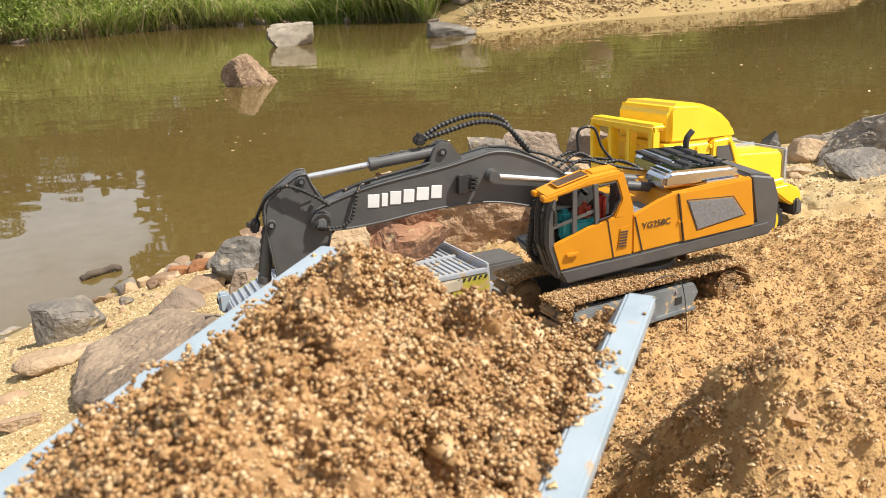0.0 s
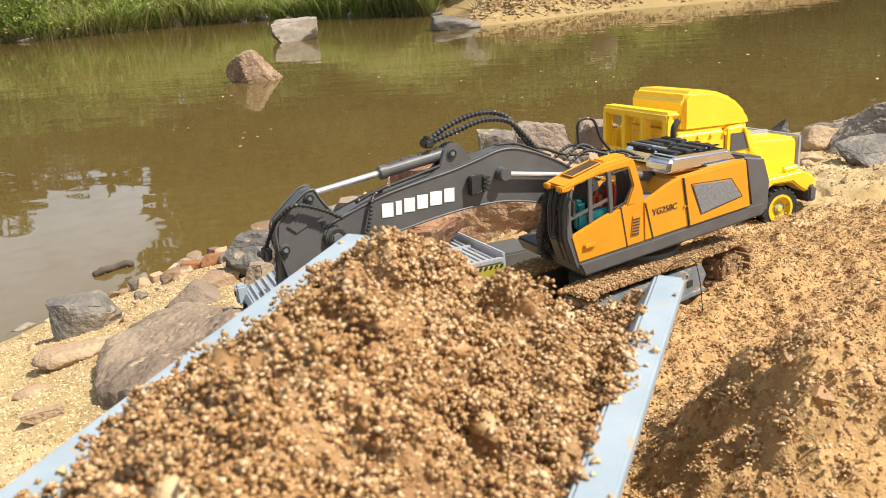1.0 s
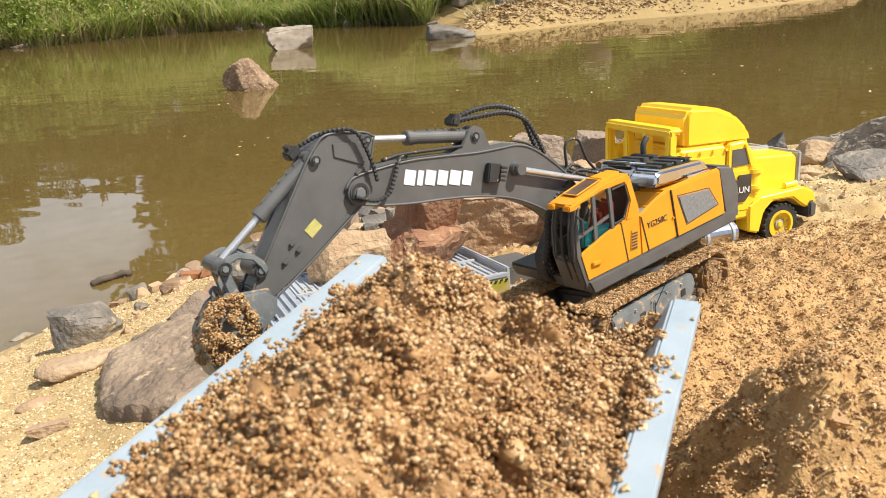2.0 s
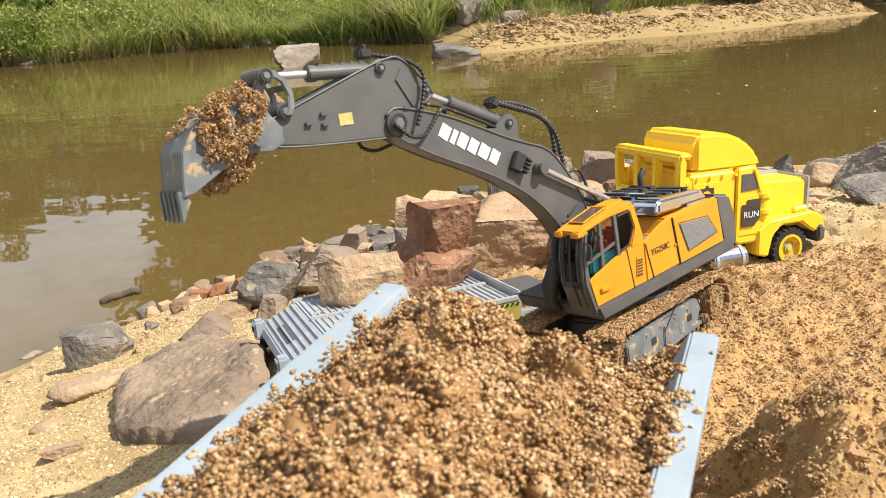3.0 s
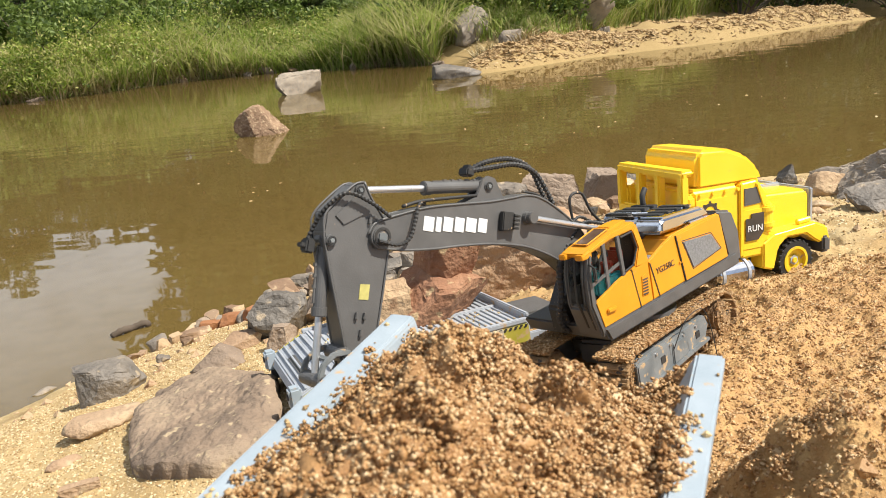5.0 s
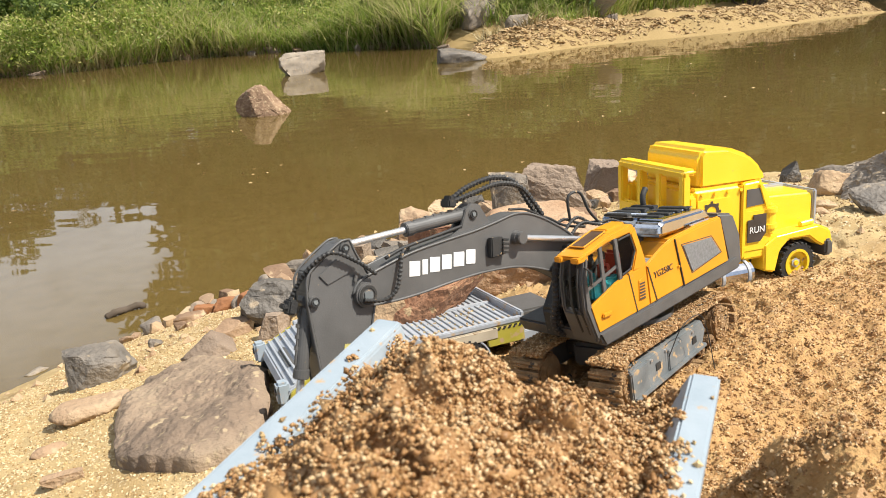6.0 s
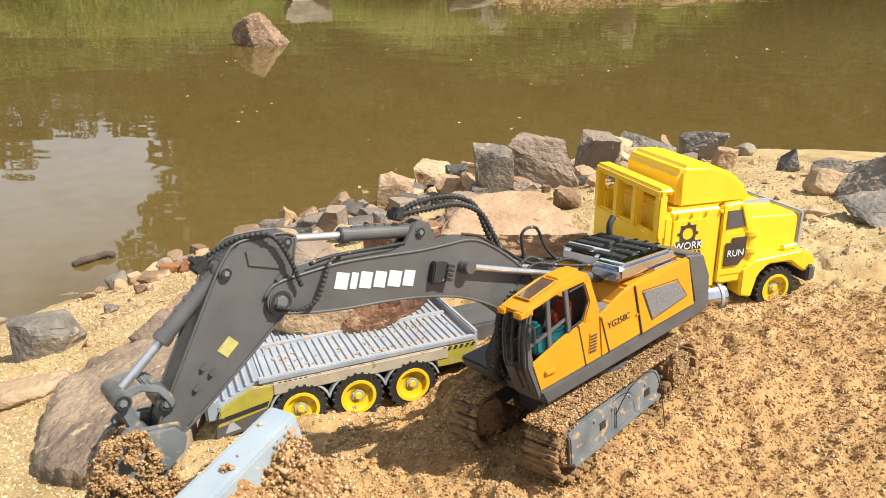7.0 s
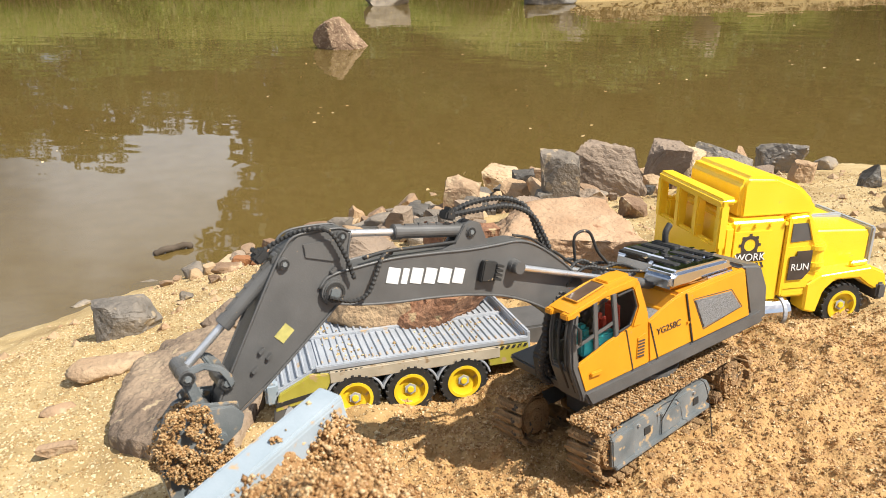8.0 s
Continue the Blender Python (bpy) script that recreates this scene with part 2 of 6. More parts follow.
def water_material():
    m = bpy.data.materials.new("brown_river_water")
    m.use_nodes = True
    n, l = m.node_tree.nodes, m.node_tree.links
    b = n["Principled BSDF"]
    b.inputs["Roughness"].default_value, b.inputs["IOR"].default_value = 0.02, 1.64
    b.inputs["Alpha"].default_value = 0.86
    tc = n.new("ShaderNodeTexCoord")
    ns = n.new("ShaderNodeTexNoise")
    ns.inputs["Scale"].default_value, ns.inputs["Detail"].default_value = 0.5, 4
    l.new(tc.outputs["Object"], ns.inputs["Vector"])
    ramp = n.new("ShaderNodeValToRGB")
    ramp.color_ramp.elements[0].color, ramp.color_ramp.elements[1].color = (0.108, 0.07, 0.019, 1), (0.155, 0.105, 0.032, 1)
    l.new(ns.outputs["Fac"], ramp.inputs["Fac"])
    l.new(ramp.outputs["Color"], b.inputs["Base Color"])
    mp = n.new("ShaderNodeMapping")
    mp.inputs["Scale"].default_value = (1.0, 2.2, 1.0)
    l.new(tc.outputs["Object"], mp.inputs["Vector"])
    wv = n.new("ShaderNodeTexNoise")
    wv.inputs["Scale"].default_value, wv.inputs["Detail"].default_value = 1.3, 2
    l.new(mp.outputs["Vector"], wv.inputs["Vector"])
    bp = n.new("ShaderNodeBump")
    bp.inputs["Strength"].default_value, bp.inputs["Distance"].default_value = 0.12, 0.03
    l.new(wv.outputs["Fac"], bp.inputs["Height"])
    l.new(bp.outputs["Normal"], b.inputs["Normal"])
    return m


def translucent(m, share):
    """Lets part of the sunlight through a thin leaf."""
    n, l = m.node_tree.nodes, m.node_tree.links
    b = n["Principled BSDF"]
    t = n.new("ShaderNodeBsdfTranslucent")
    l.new(b.inputs["Base Color"].links[0].from_socket, t.inputs["Color"])
    mix = n.new("ShaderNodeMixShader")
    mix.inputs["Fac"].default_value = share
    l.new(b.outputs["BSDF"], mix.inputs[1])
    l.new(t.outputs["BSDF"], mix.inputs[2])
    l.new(mix.outputs["Shader"], n["Material Output"].inputs["Surface"])


translucent(M["grass"], 0.45)
translucent(M["shrub"], 0.4)
translucent(M["herb"], 0.45)
translucent(M["leaf"], 0.35)
M["bank"] = bank_material()
M["glass"] = glass_material()
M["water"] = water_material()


# ---- mesh helpers ----
def mesh_ob(name, bm, material, parent=None, smooth=False):
    me = bpy.data.meshes.new(name)
    bmesh.ops.recalc_face_normals(bm, faces=bm.faces[:])
    bm.to_mesh(me)
    bm.free()
    me.materials.append(material)
    if smooth:
        me.polygons.foreach_set("use_smooth", [True] * len(me.polygons))
    ob = new(name, me)
    ob.parent = parent
    return ob


def part(name, bm, material, parent, label="", smooth=False):
    return tagged(mesh_ob(name, bm, material, parent, smooth), label)


def empty(name, m, label, category, group=""):
    ob = new(name)
    ob.empty_display_size = 0.05
    ob.matrix_basis = m
    return tagged(ob, label, category, group)


def prism(poly, y0, y1, bevel=0.0, seg=2):
    """An outline in x, z drawn out along y, with rounded edges."""
    bm = bmesh.new()
    a = [bm.verts.new((x, y0, z)) for x, z in poly]
    c = [bm.verts.new((x, y1, z)) for x, z in poly]
    bm.faces.new(a)
    bm.faces.new(c[::-1])
    for i in range(len(poly)):
        j = (i + 1) % len(poly)
        bm.faces.new((a[i], c[i], c[j], a[j]))
    bmesh.ops.recalc_face_normals(bm, faces=bm.faces[:])
    if bevel:
        bmesh.ops.bevel(bm, geom=bm.edges[:], offset=bevel, segments=seg, affect="EDGES", clamp_overlap=True)
    return bm


def box(x0, x1, y0, y1, z0, z1, bevel=0.0, seg=2):
    return prism([(x0, z0), (x1, z0), (x1, z1), (x0, z1)], y0, y1, bevel, seg)


def merge(*bms):
    out = bmesh.new()
    for b in bms:
        me = bpy.data.meshes.new("tmp")
        b.to_mesh(me)
        b.free()
        out.from_mesh(me)
        bpy.data.meshes.remove(me)
    return out


def rod(p, q, r, n=16, r2=None, bevel=0.0):
    p, q = Vector(p), Vector(q)
    bm = bmesh.new()
    bmesh.ops.create_cone(bm, cap_ends=True, segments=n, radius1=r, radius2=r if r2 is None else r2, depth=(q - p).length)
    if bevel:
        caps = [e for e in bm.edges if abs(e.verts[0].co.z - e.verts[1].co.z) < 1e-6]
        bmesh.ops.bevel(bm, geom=caps, offset=bevel, segments=2, affect="EDGES")
    m = Matrix.Translation((p + q) / 2) @ (q - p).to_track_quat("Z", "Y").to_matrix().to_4x4()
    bm.transform(m)
    return bm


def ring(p, axis, r_out, r_in, h, n=24):
    """A washer-like ring round p."""
    bm = bmesh.new()
    prof = [(r_in, -h / 2), (r_out, -h / 2), (r_out, h / 2), (r_in, h / 2)]
    rows = []
    for i in range(n):
        a = 2 * math.pi * i / n
        rows.append([bm.verts.new((r * math.cos(a), r * math.sin(a), z)) for r, z in prof])
    for i in range(n):
        j = (i + 1) % n
        for k in range(4):
            q = (k + 1) % 4
            bm.faces.new((rows[i][k], rows[j][k], rows[j][q], rows[i][q]))
    bm.transform(Matrix.Translation(p) @ Vector(axis).to_track_quat("Z", "Y").to_matrix().to_4x4())
    return bm


def smooth_path(pts, steps=10):
    """A rounded line through the given places."""
    P = [Vector(p) for p in pts]
    P = [P[0] * 2 - P[1]] + P + [P[-1] * 2 - P[-2]]
    out = []
    for i in range(1, len(P) - 2):
        a, b, c, d = P[i - 1:i + 3]
        for k in range(steps):
            t = k / steps
            out.append(0.5 * (2 * b + (c - a) * t + (2 * a - 5 * b + 4 * c - d) * t * t + (3 * b - a - 3 * c + d) * t ** 3))
    out.append(P[-2])
    return out


def hose(pts, r, ribs=0.0, n=8, pitch=0.0028):
    """A tube along a rounded line; ribs: how far the corrugations stand out."""
    path = smooth_path(pts, 24)
    length = sum((b - a).length for a, b in zip(path, path[1:]))
    count = max(8, int(length / (pitch / 2))) if ribs else max(8, len(path) // 3)
    even, acc, k = [], 0.0, 0
    for i in range(count + 1):
        want = length * i / count
        while k < len(path) - 2 and acc + (path[k + 1] - path[k]).length < want:
            acc += (path[k + 1] - path[k]).length
            k += 1
        seg = (path[k + 1] - path[k])
        even.append(path[k] + seg * min(1, (want - acc) / max(seg.length, 1e-9)))
    bm = bmesh.new()
    rows, up = [], Vector((0.1, 1, 0.2)).normalized()
    for i, p in enumerate(even):
        d = (even[min(i + 1, count)] - even[max(i - 1, 0)]).normalized()
        u = (up - d * up.dot(d)).normalized()
        v = d.cross(u)
        up = u
        rr = r + (ribs if i % 2 else 0)
        rows.append([bm.verts.new(p + (u * math.cos(a) + v * math.sin(a)) * rr) for a in [2 * math.pi * k / n for k in range(n)]])
    for a, b in zip(rows, rows[1:]):
        for k in range(n):
            q = (k + 1) % n
            bm.faces.new((a[k], a[q], b[q], b[k]))
    bm.faces.new(rows[0][::-1])
    bm.faces.new(rows[-1])
    return bm


def letters(name, text, size, m, material, parent, depth=0.0004, label=""):
    cu = bpy.data.curves.new(name, "FONT")
    cu.body, cu.size, cu.extrude, cu.align_x = text, size, depth, "CENTER"
    tmp = bpy.data.objects.new(name, cu)
    me = bpy.data.meshes.new_from_object(tmp)
    bpy.data.objects.remove(tmp)
    me.transform(m)
    me.materials.append(material)
    ob = new(name, me)
    ob.parent = parent
    return tagged(ob, label)


def lattice(ix, iy, seed):
    h = (ix * 374761393 + iy * 668265263 + seed * 144665) & 0x7FFFFFFF
    h = ((h ^ (h >> 13)) * 1274126177) & 0x7FFFFFFF
    return ((h ^ (h >> 16)) & 0xFFFF) / 65535.0


def vnoise(x, y, seed=0):
    """Smooth value noise, -1 to 1, on arrays."""
    x, y = np.asarray(x, float), np.asarray(y, float)
    ix, iy = np.floor(x).astype(np.int64), np.floor(y).astype(np.int64)
    fx, fy = x - ix, y - iy
    fx, fy = fx * fx * (3 - 2 * fx), fy * fy * (3 - 2 * fy)
    a, b = lattice(ix, iy, seed), lattice(ix + 1, iy, seed)
    c, d = lattice(ix, iy + 1, seed), lattice(ix + 1, iy + 1, seed)
    return 2 * ((a * (1 - fx) + b * fx) * (1 - fy) + (c * (1 - fx) + d * fx) * fy) - 1


GRAIN = bmesh.new()
octa = [GRAIN.verts.new(c) for c in ((1, 0, 0), (0, 1, 0), (-1, 0, 0), (0, -1, 0), (0, 0, 1), (0, 0, -1))]
for a in range(4):
    GRAIN.faces.new((octa[a], octa[(a + 1) % 4], octa[4]))
    GRAIN.faces.new((octa[(a + 1) % 4], octa[a], octa[5]))
GRAIN_V = np.array([v.co[:] for v in GRAIN.verts])
GRAIN.verts.index_update()
GRAIN_F = np.array([[v.index for v in f.verts] for f in GRAIN.faces])
GRAIN.free()


def grains(name, P, R, material, seed, flat=0.8, smooth=False):
    """Many small angular grains as one mesh."""
    rng = np.random.default_rng(seed)
    n = len(P)
    V = np.repeat(GRAIN_V[None], n, 0) * (1 + rng.uniform(-0.32, 0.32, (n, 6, 1)))
    V *= rng.uniform(0.7, 1.25, (n, 1, 3)) * np.array([1, 1, flat])
    a = rng.uniform(0, 2 * math.pi, n)
    b = rng.uniform(-0.9, 0.9, n)[:, None]
    V = np.stack([V[..., 0] * np.cos(b) - V[..., 2] * np.sin(b), V[..., 1], V[..., 0] * np.sin(b) + V[..., 2] * np.cos(b)], -1) * 1.25
    ca, sa = np.cos(a)[:, None], np.sin(a)[:, None]
    X, Y = V[..., 0] * ca - V[..., 1] * sa, V[..., 0] * sa + V[..., 1] * ca
    V = np.stack([X, Y, V[..., 2]], -1) * R[:, None, None] + P[:, None, :]
    F = (GRAIN_F[None] + 6 * np.arange(n)[:, None, None]).reshape(-1, 3)
    me = bpy.data.meshes.new(name)
    me.vertices.add(n * 6)
    me.vertices.foreach_set("co", V.reshape(-1))
    me.loops.add(len(F) * 3)
    me.loops.foreach_set("vertex_index", F.reshape(-1).astype(np.int32))
    me.polygons.add(len(F))
    me.polygons.foreach_set("loop_start", np.arange(0, len(F) * 3, 3, dtype=np.int32))
    me.polygons.foreach_set("use_smooth", np.full(len(F), smooth))
    me.update(calc_edges=True)
    me.materials.append(material)
    return me


# ---- ground ----
def near_bank(x, y):
    x, y = np.clip(x, -1.9, 1.5), np.clip(y, -0.5, 4.2)
    return 0.4317 + 0.111 * x - 0.0386 * y - 0.077 * x * x + 0.033 * x * y - 0.0451 * y * y


def far_edge(x):
    return 14.4 + 0.4 * np.sin(x * 0.9) + 0.2 * np.sin(x * 2.7 + 1) - 2.4 * np.exp(-((x - 0.8) / 1.9) ** 2) + np.maximum(0, x - 0.8) * 0.85 + np.minimum(0, x + 6) * 0.7


def far_bank(x, y):
    d = y - far_edge(x)
    rise = np.where(d < 0, d * 0.3, np.minimum(d * 0.5, 0.45 + 0.16 * np.maximum(d - 0.9, 0)))
    rise = np.minimum(rise, 3.0 + 0.02 * np.maximum(d, 0))
    # a low sandbar runs out in front of it
    along = np.clip((x + 0.7) / 0.9, 0, 1) * np.clip((7.9 - x) / 1.6, 0, 1)
    ridge = 11.15 + 0.72 * (x + 0.6) + 0.25 * np.sin(x * 1.3)
    bar = 0.44 * along ** 0.5 * np.exp(-((y - ridge) / 1.05) ** 2) - 0.12
    bar = bar + (0.07 * vnoise(x * 1.7, y * 3, 16) + 0.05 * vnoise(x * 4, y * 6, 18) + 0.03 * vnoise(x * 8, y * 9, 17)) * np.clip((bar - 0.02) / 0.08, 0, 1)
    return np.maximum(rise, bar) + 0.06 * vnoise(x * 0.9, y * 0.9, 5) * np.clip(d, 0, 1) + 0.03 * vnoise(x * 4, y * 4, 6) * np.clip(d + 0.3, 0, 1)


def bump(x, y, cx, cy, h, r):
    return h * np.exp(-(((x - cx) ** 2 + (y - cy) ** 2) / (r * r)))


TRAY = Vector((-0.039, 0.398, 0.0))
TU = Vector((0.944, -0.334, 0.0)).normalized()
TV = Vector((-0.334, -0.944, 0.0)).normalized()
DROP = 0.05             # the tray slopes down towards its tail


def terrain(x, y):
    x, y = np.asarray(x, float), np.asarray(y, float)
    z = near_bank(x, y)
    dug = 1 / (1 + np.exp(np.clip(-(x + 0.22 - 0.2 * (y - 0.7)) / 0.05, -50, 50))) * np.clip((1.75 - y) / 0.5, 0, 1)
    z = z + bump(x, y, -0.015, 0.75, -0.032, 0.085) + bump(x, y, 0.055, 0.635, 0.012, 0.05) + bump(x, y, 0.05, 0.1, 0.06, 0.2) + bump(x, y, 0.25, 0.6, 0.004, 0.08) + bump(x, y, 0.32, 0.71, 0.014, 0.07) + bump(x, y, 0.17, 0.5, 0.012, 0.05) + bump(x, y, 0.238, 0.345, 0.1, 0.062) + bump(x, y, 0.29, 0.3, 0.05, 0.05) + bump(x, y, 0.1, 0.545, 0.018, 0.045)
    z = z + bump(x, y, 0.41, 0.86, 0.014, 0.06) + bump(x, y, 0.12, 0.5, -0.012, 0.06)
    z = z + (0.01 * vnoise(x * 14, y * 14, 1) + 0.0065 * vnoise(x * 34, y * 34, 2) + 0.005 * vnoise(x * 75, y * 75, 3) + 0.004 * vnoise(x * 150, y * 150, 4) + 0.002 * vnoise(x * 260, y * 260, 10)) * dug
    mound = np.exp(-((x - 0.25) ** 2 + (y - 0.33) ** 2) / 0.011)
    z = z + mound * (0.012 * vnoise(x * 38, y * 38, 31) + 0.009 * vnoise(x * 80, y * 80, 32))
    z = z + (0.008 * vnoise(x * 5, y * 5, 7) + 0.004 * vnoise(x * 25, y * 25, 8) + 0.0022 * vnoise(x * 80, y * 80, 9)) * (1 - dug)
    u = (x - TRAY.x) * TU.x + (y - TRAY.y) * TU.y
    v = (x - TRAY.x) * TV.x + (y - TRAY.y) * TV.y
    z = z + 0.07 * np.exp(-((u - 0.3) / 0.07) ** 2) / (1 + np.exp(np.clip(-(v - 0.05) / 0.03, -50, 50))) * np.clip((0.7 - v) / 0.3, 0, 1)
    z = np.maximum(z, -0.6)
    return np.where(y > 5, np.maximum(z, far_bank(x, y)), z)


def ground_z(x, y):
    return float(terrain(np.array([x]), np.array([y]))[0])


def build_ground():
    def axis(lo, hi, step, core, far_lo, far_hi, grow=1.09):
        a, b, fine = core
        mid = list(np.arange(lo, a, step)) + list(np.arange(a, b, fine)) + list(np.arange(b, hi, step))
        s, v, up = step, hi, []
        while v < far_hi:
            up.append(v)
            s = s * grow if not 3 < v < 16 else min(s * grow, 0.17)
            v += s
        s, v, dn = step, lo, []
        while v > far_lo:
            s *= grow
            v -= s
            dn.append(v)
        return np.array(dn[::-1] + mid + up)
    xs = axis(-1.25, 1.05, 0.009, (-0.05, 0.6, 0.0045), -300, 300)
    ys = axis(0.05, 2.2, 0.009, (0.25, 1.0, 0.0045), -200, 500, 1.07)
    X, Y = np.meshgrid(xs, ys)
    Z = terrain(X, Y)
    nx, ny = len(xs), len(ys)
    me = bpy.data.meshes.new("ground")
    me.vertices.add(nx * ny)
    me.vertices.foreach_set("co", np.stack([X, Y, Z], -1).reshape(-1))
    i = (np.arange(ny - 1)[:, None] * nx + np.arange(nx - 1)[None]).reshape(-1)
    Q = np.stack([i, i + 1, i + nx + 1, i + nx], 1)
    me.loops.add(len(Q) * 4)
    me.loops.foreach_set("vertex_index", Q.reshape(-1).astype(np.int32))
    me.polygons.add(len(Q))
    me.polygons.foreach_set("loop_start", np.arange(0, len(Q) * 4, 4, dtype=np.int32))
    me.polygons.foreach_set("use_smooth", np.ones(len(Q), bool))
    me.update(calc_edges=True)
    me.materials.append(M["bank"])
    tagged(new("ground", me), "coarse golden brown sand bank and riverbed", "ground", "", "structure")
    bm = bmesh.new()
    bmesh.ops.create_grid(bm, x_segments=2, y_segments=2, size=200)
    bm.transform(Matrix.Translation((0, 100, 0.0)))
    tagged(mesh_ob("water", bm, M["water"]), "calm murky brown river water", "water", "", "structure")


build_ground()


def crumbs(rng, centres, radii, per, flat=True):
    """Grains stuck together into rounded crumbs of wet sand."""
    k = np.repeat(np.arange(len(centres)), per)
    u = rng.normal(0, 1, (len(k), 3))
    u /= np.linalg.norm(u, axis=1)[:, None]
    if flat:
        u[:, 2] = np.abs(u[:, 2]) * 1.05 - 0.25
    stretch = rng.uniform(0.75, 1.25, (len(centres), 3))[k]
    return centres[k] + u * stretch * radii[k][:, None] * rng.uniform(0.8, 1.02, (len(k), 1))


# ---- toy excavator ----
def frame_rods(pts, y, r):
    return merge(*[rod((a[0], y, a[1]), (b[0], y, b[1]), r, 8) for a, b in zip(pts, pts[1:])])


excavator = empty("toy_excavator", pose(0.165, 0.6955, 0.4872, 3.6, 0.3, -133.2),
                  "orange and grey plastic toy excavator dusty with sand", "excavator")
ARM_Y = -0.0036         # middle of the arm
PIVOT = (0.063, 0.0574)


def build_house(ex):
    W = 0.0575
    # rear machine body, its lower edge rising towards the tail
    low = lambda x: 0.0217 - 0.0745 * x
    body = merge(prism([(0.034, low(0.034)), (-0.118, low(-0.118)), (-0.106, 0.086), (-0.06, 0.085), (-0.012, 0.08), (0.006, 0.075), (0.036, 0.062)], W - 0.004, W, 0.0014),
                 prism([(0.034, 0.016), (-0.125, 0.026), (-0.112, 0.084), (-0.012, 0.078), (0.0, 0.06), (0.036, 0.056)], -W, W - 0.0045, 0.003))
    part("body", body, M["orange"], ex)
    part("body_panel", prism([(-0.0275, low(-0.0275) + 0.0005), (-0.1165, low(-0.1165) + 0.0005), (-0.106, 0.0845), (-0.0165, 0.079)], W - 0.001, W + 0.0012, 0.0008), M["orange"], ex)
    # rounded counterweight
    cw = prism([(-0.122, 0.016), (-0.15, 0.019), (-0.15, 0.056), (-0.138, 0.083), (-0.112, 0.088), (-0.105, 0.088), (-0.117, 0.038)], -W + 0.001, W - 0.001, 0.006, 3)
    part("counterweight", cw, M["grey"], ex, "dark grey counterweight")
    sk = prism([(0.111, -0.003), (0.12, 0.0135), (0.03, low(0.03)), (-0.137, low(-0.137) + 0.001), (-0.1415, 0.0165)], -W, W + 0.0016, 0.0025)
    part("skirt", sk, M["grey"], ex, "dark grey lower skirt")
    part("deck_plate", prism([(0.1, -0.004), (-0.11, 0.01), (-0.11, 0.024), (0.1, 0.012)], -W + 0.006, W - 0.006, 0.002), M["grey"], ex)
    part("side_grille", prism([(-0.028, 0.0689), (-0.084, 0.066), (-0.1012, 0.0447), (-0.0426, 0.0359)], W + 0.0008, W + 0.0022, 0.0006), M["mesh_grey"], ex, "grey perforated side grille")
    part("grille_groove", frame_rods([(-0.0265, 0.0702), (-0.0848, 0.0674), (-0.1032, 0.0445), (-0.0424, 0.0344), (-0.0265, 0.0702)], W + 0.0008, 0.0007), M["print_dark"], ex)
    part("panel_seam", prism([(-0.0155, 0.0785), (-0.0167, 0.0785), (-0.0277, low(-0.0277)), (-0.0265, low(-0.0265))], W, W + 0.0014), M["black"], ex)
    part("panel_seam", prism([(0.0345, 0.06), (0.0331, 0.06), (0.0217, low(0.0217)), (0.0231, low(0.0231))], W, W + 0.0006), M["black"], ex)
    for k in range(2):
        part("panel_bolt", rod((-0.0195 - 0.004 * k, W, 0.0475), (-0.0195 - 0.004 * k, W + 0.0018, 0.0475), 0.0013, 8), M["orange"], ex)
    part("service_deck", box(-0.006, 0.034, 0.012, W - 0.006, 0.052, 0.0605, 0.001), M["mesh_grey"], ex, "grey checkered walkway")
    # chromed engine cover in two steps
    top = merge(prism([(-0.002, 0.082), (-0.004, 0.096), (-0.012, 0.1), (-0.09, 0.098), (-0.1, 0.09), (-0.1, 0.08)], 0.012, 0.05, 0.004, 3),
                prism([(-0.028, 0.082), (-0.03, 0.097), (-0.036, 0.101), (-0.088, 0.099), (-0.098, 0.09), (-0.098, 0.08)], -0.052, 0.0125, 0.004, 3))
    cover = part("engine_cover", top, M["chrome"], ex, "chromed engine cover with dark slots")
    for i in range(4):
        x = -0.03 - 0.017 * i
        part("cover_slot", box(x - 0.006, x + 0.004, -0.004, 0.034, 0.0985, 0.1005, 0.0008), M["black"], cover)
        part("cover_slot", box(x - 0.006, x + 0.004, -0.044, -0.01, 0.0985, 0.1015, 0.0008), M["black"], cover)
        for k in range(3):
            part("cover_stud", rod((x - 0.012, 0.0 + 0.014 * k, 0.098), (x - 0.012, 0.0 + 0.014 * k, 0.0992), 0.0032, 10), M["chrome"], cover)
    part("cover_bar", box(-0.092, -0.052, 0.052, 0.0545, 0.083, 0.0865, 0.0008), M["chrome"], ex, "chromed trim bar")
    part("exhaust", hose([(-0.085, -0.03, 0.098), (-0.085, -0.03, 0.112), (-0.092, -0.03, 0.121)], 0.0035), M["black"], ex, "", True)
    # cab, beside the arm
    c0, c1 = 0.0235, W
    roof = prism([(0.133, 0.0925), (0.121, 0.0965), (0.085, 0.106), (0.052, 0.1095), (0.045, 0.106), (0.047, 0.1), (0.09, 0.0975), (0.131, 0.0885)], c0, c1 - 0.002, 0.0018)
    cab_roof = part("cab_roof", roof, M["orange"], ex)
    part("skylight", prism([(0.117, 0.0992), (0.084, 0.1078), (0.083, 0.104), (0.116, 0.0958)], c0 + 0.007, c1 - 0.01), M["tint"], cab_roof, "brown tinted skylight")
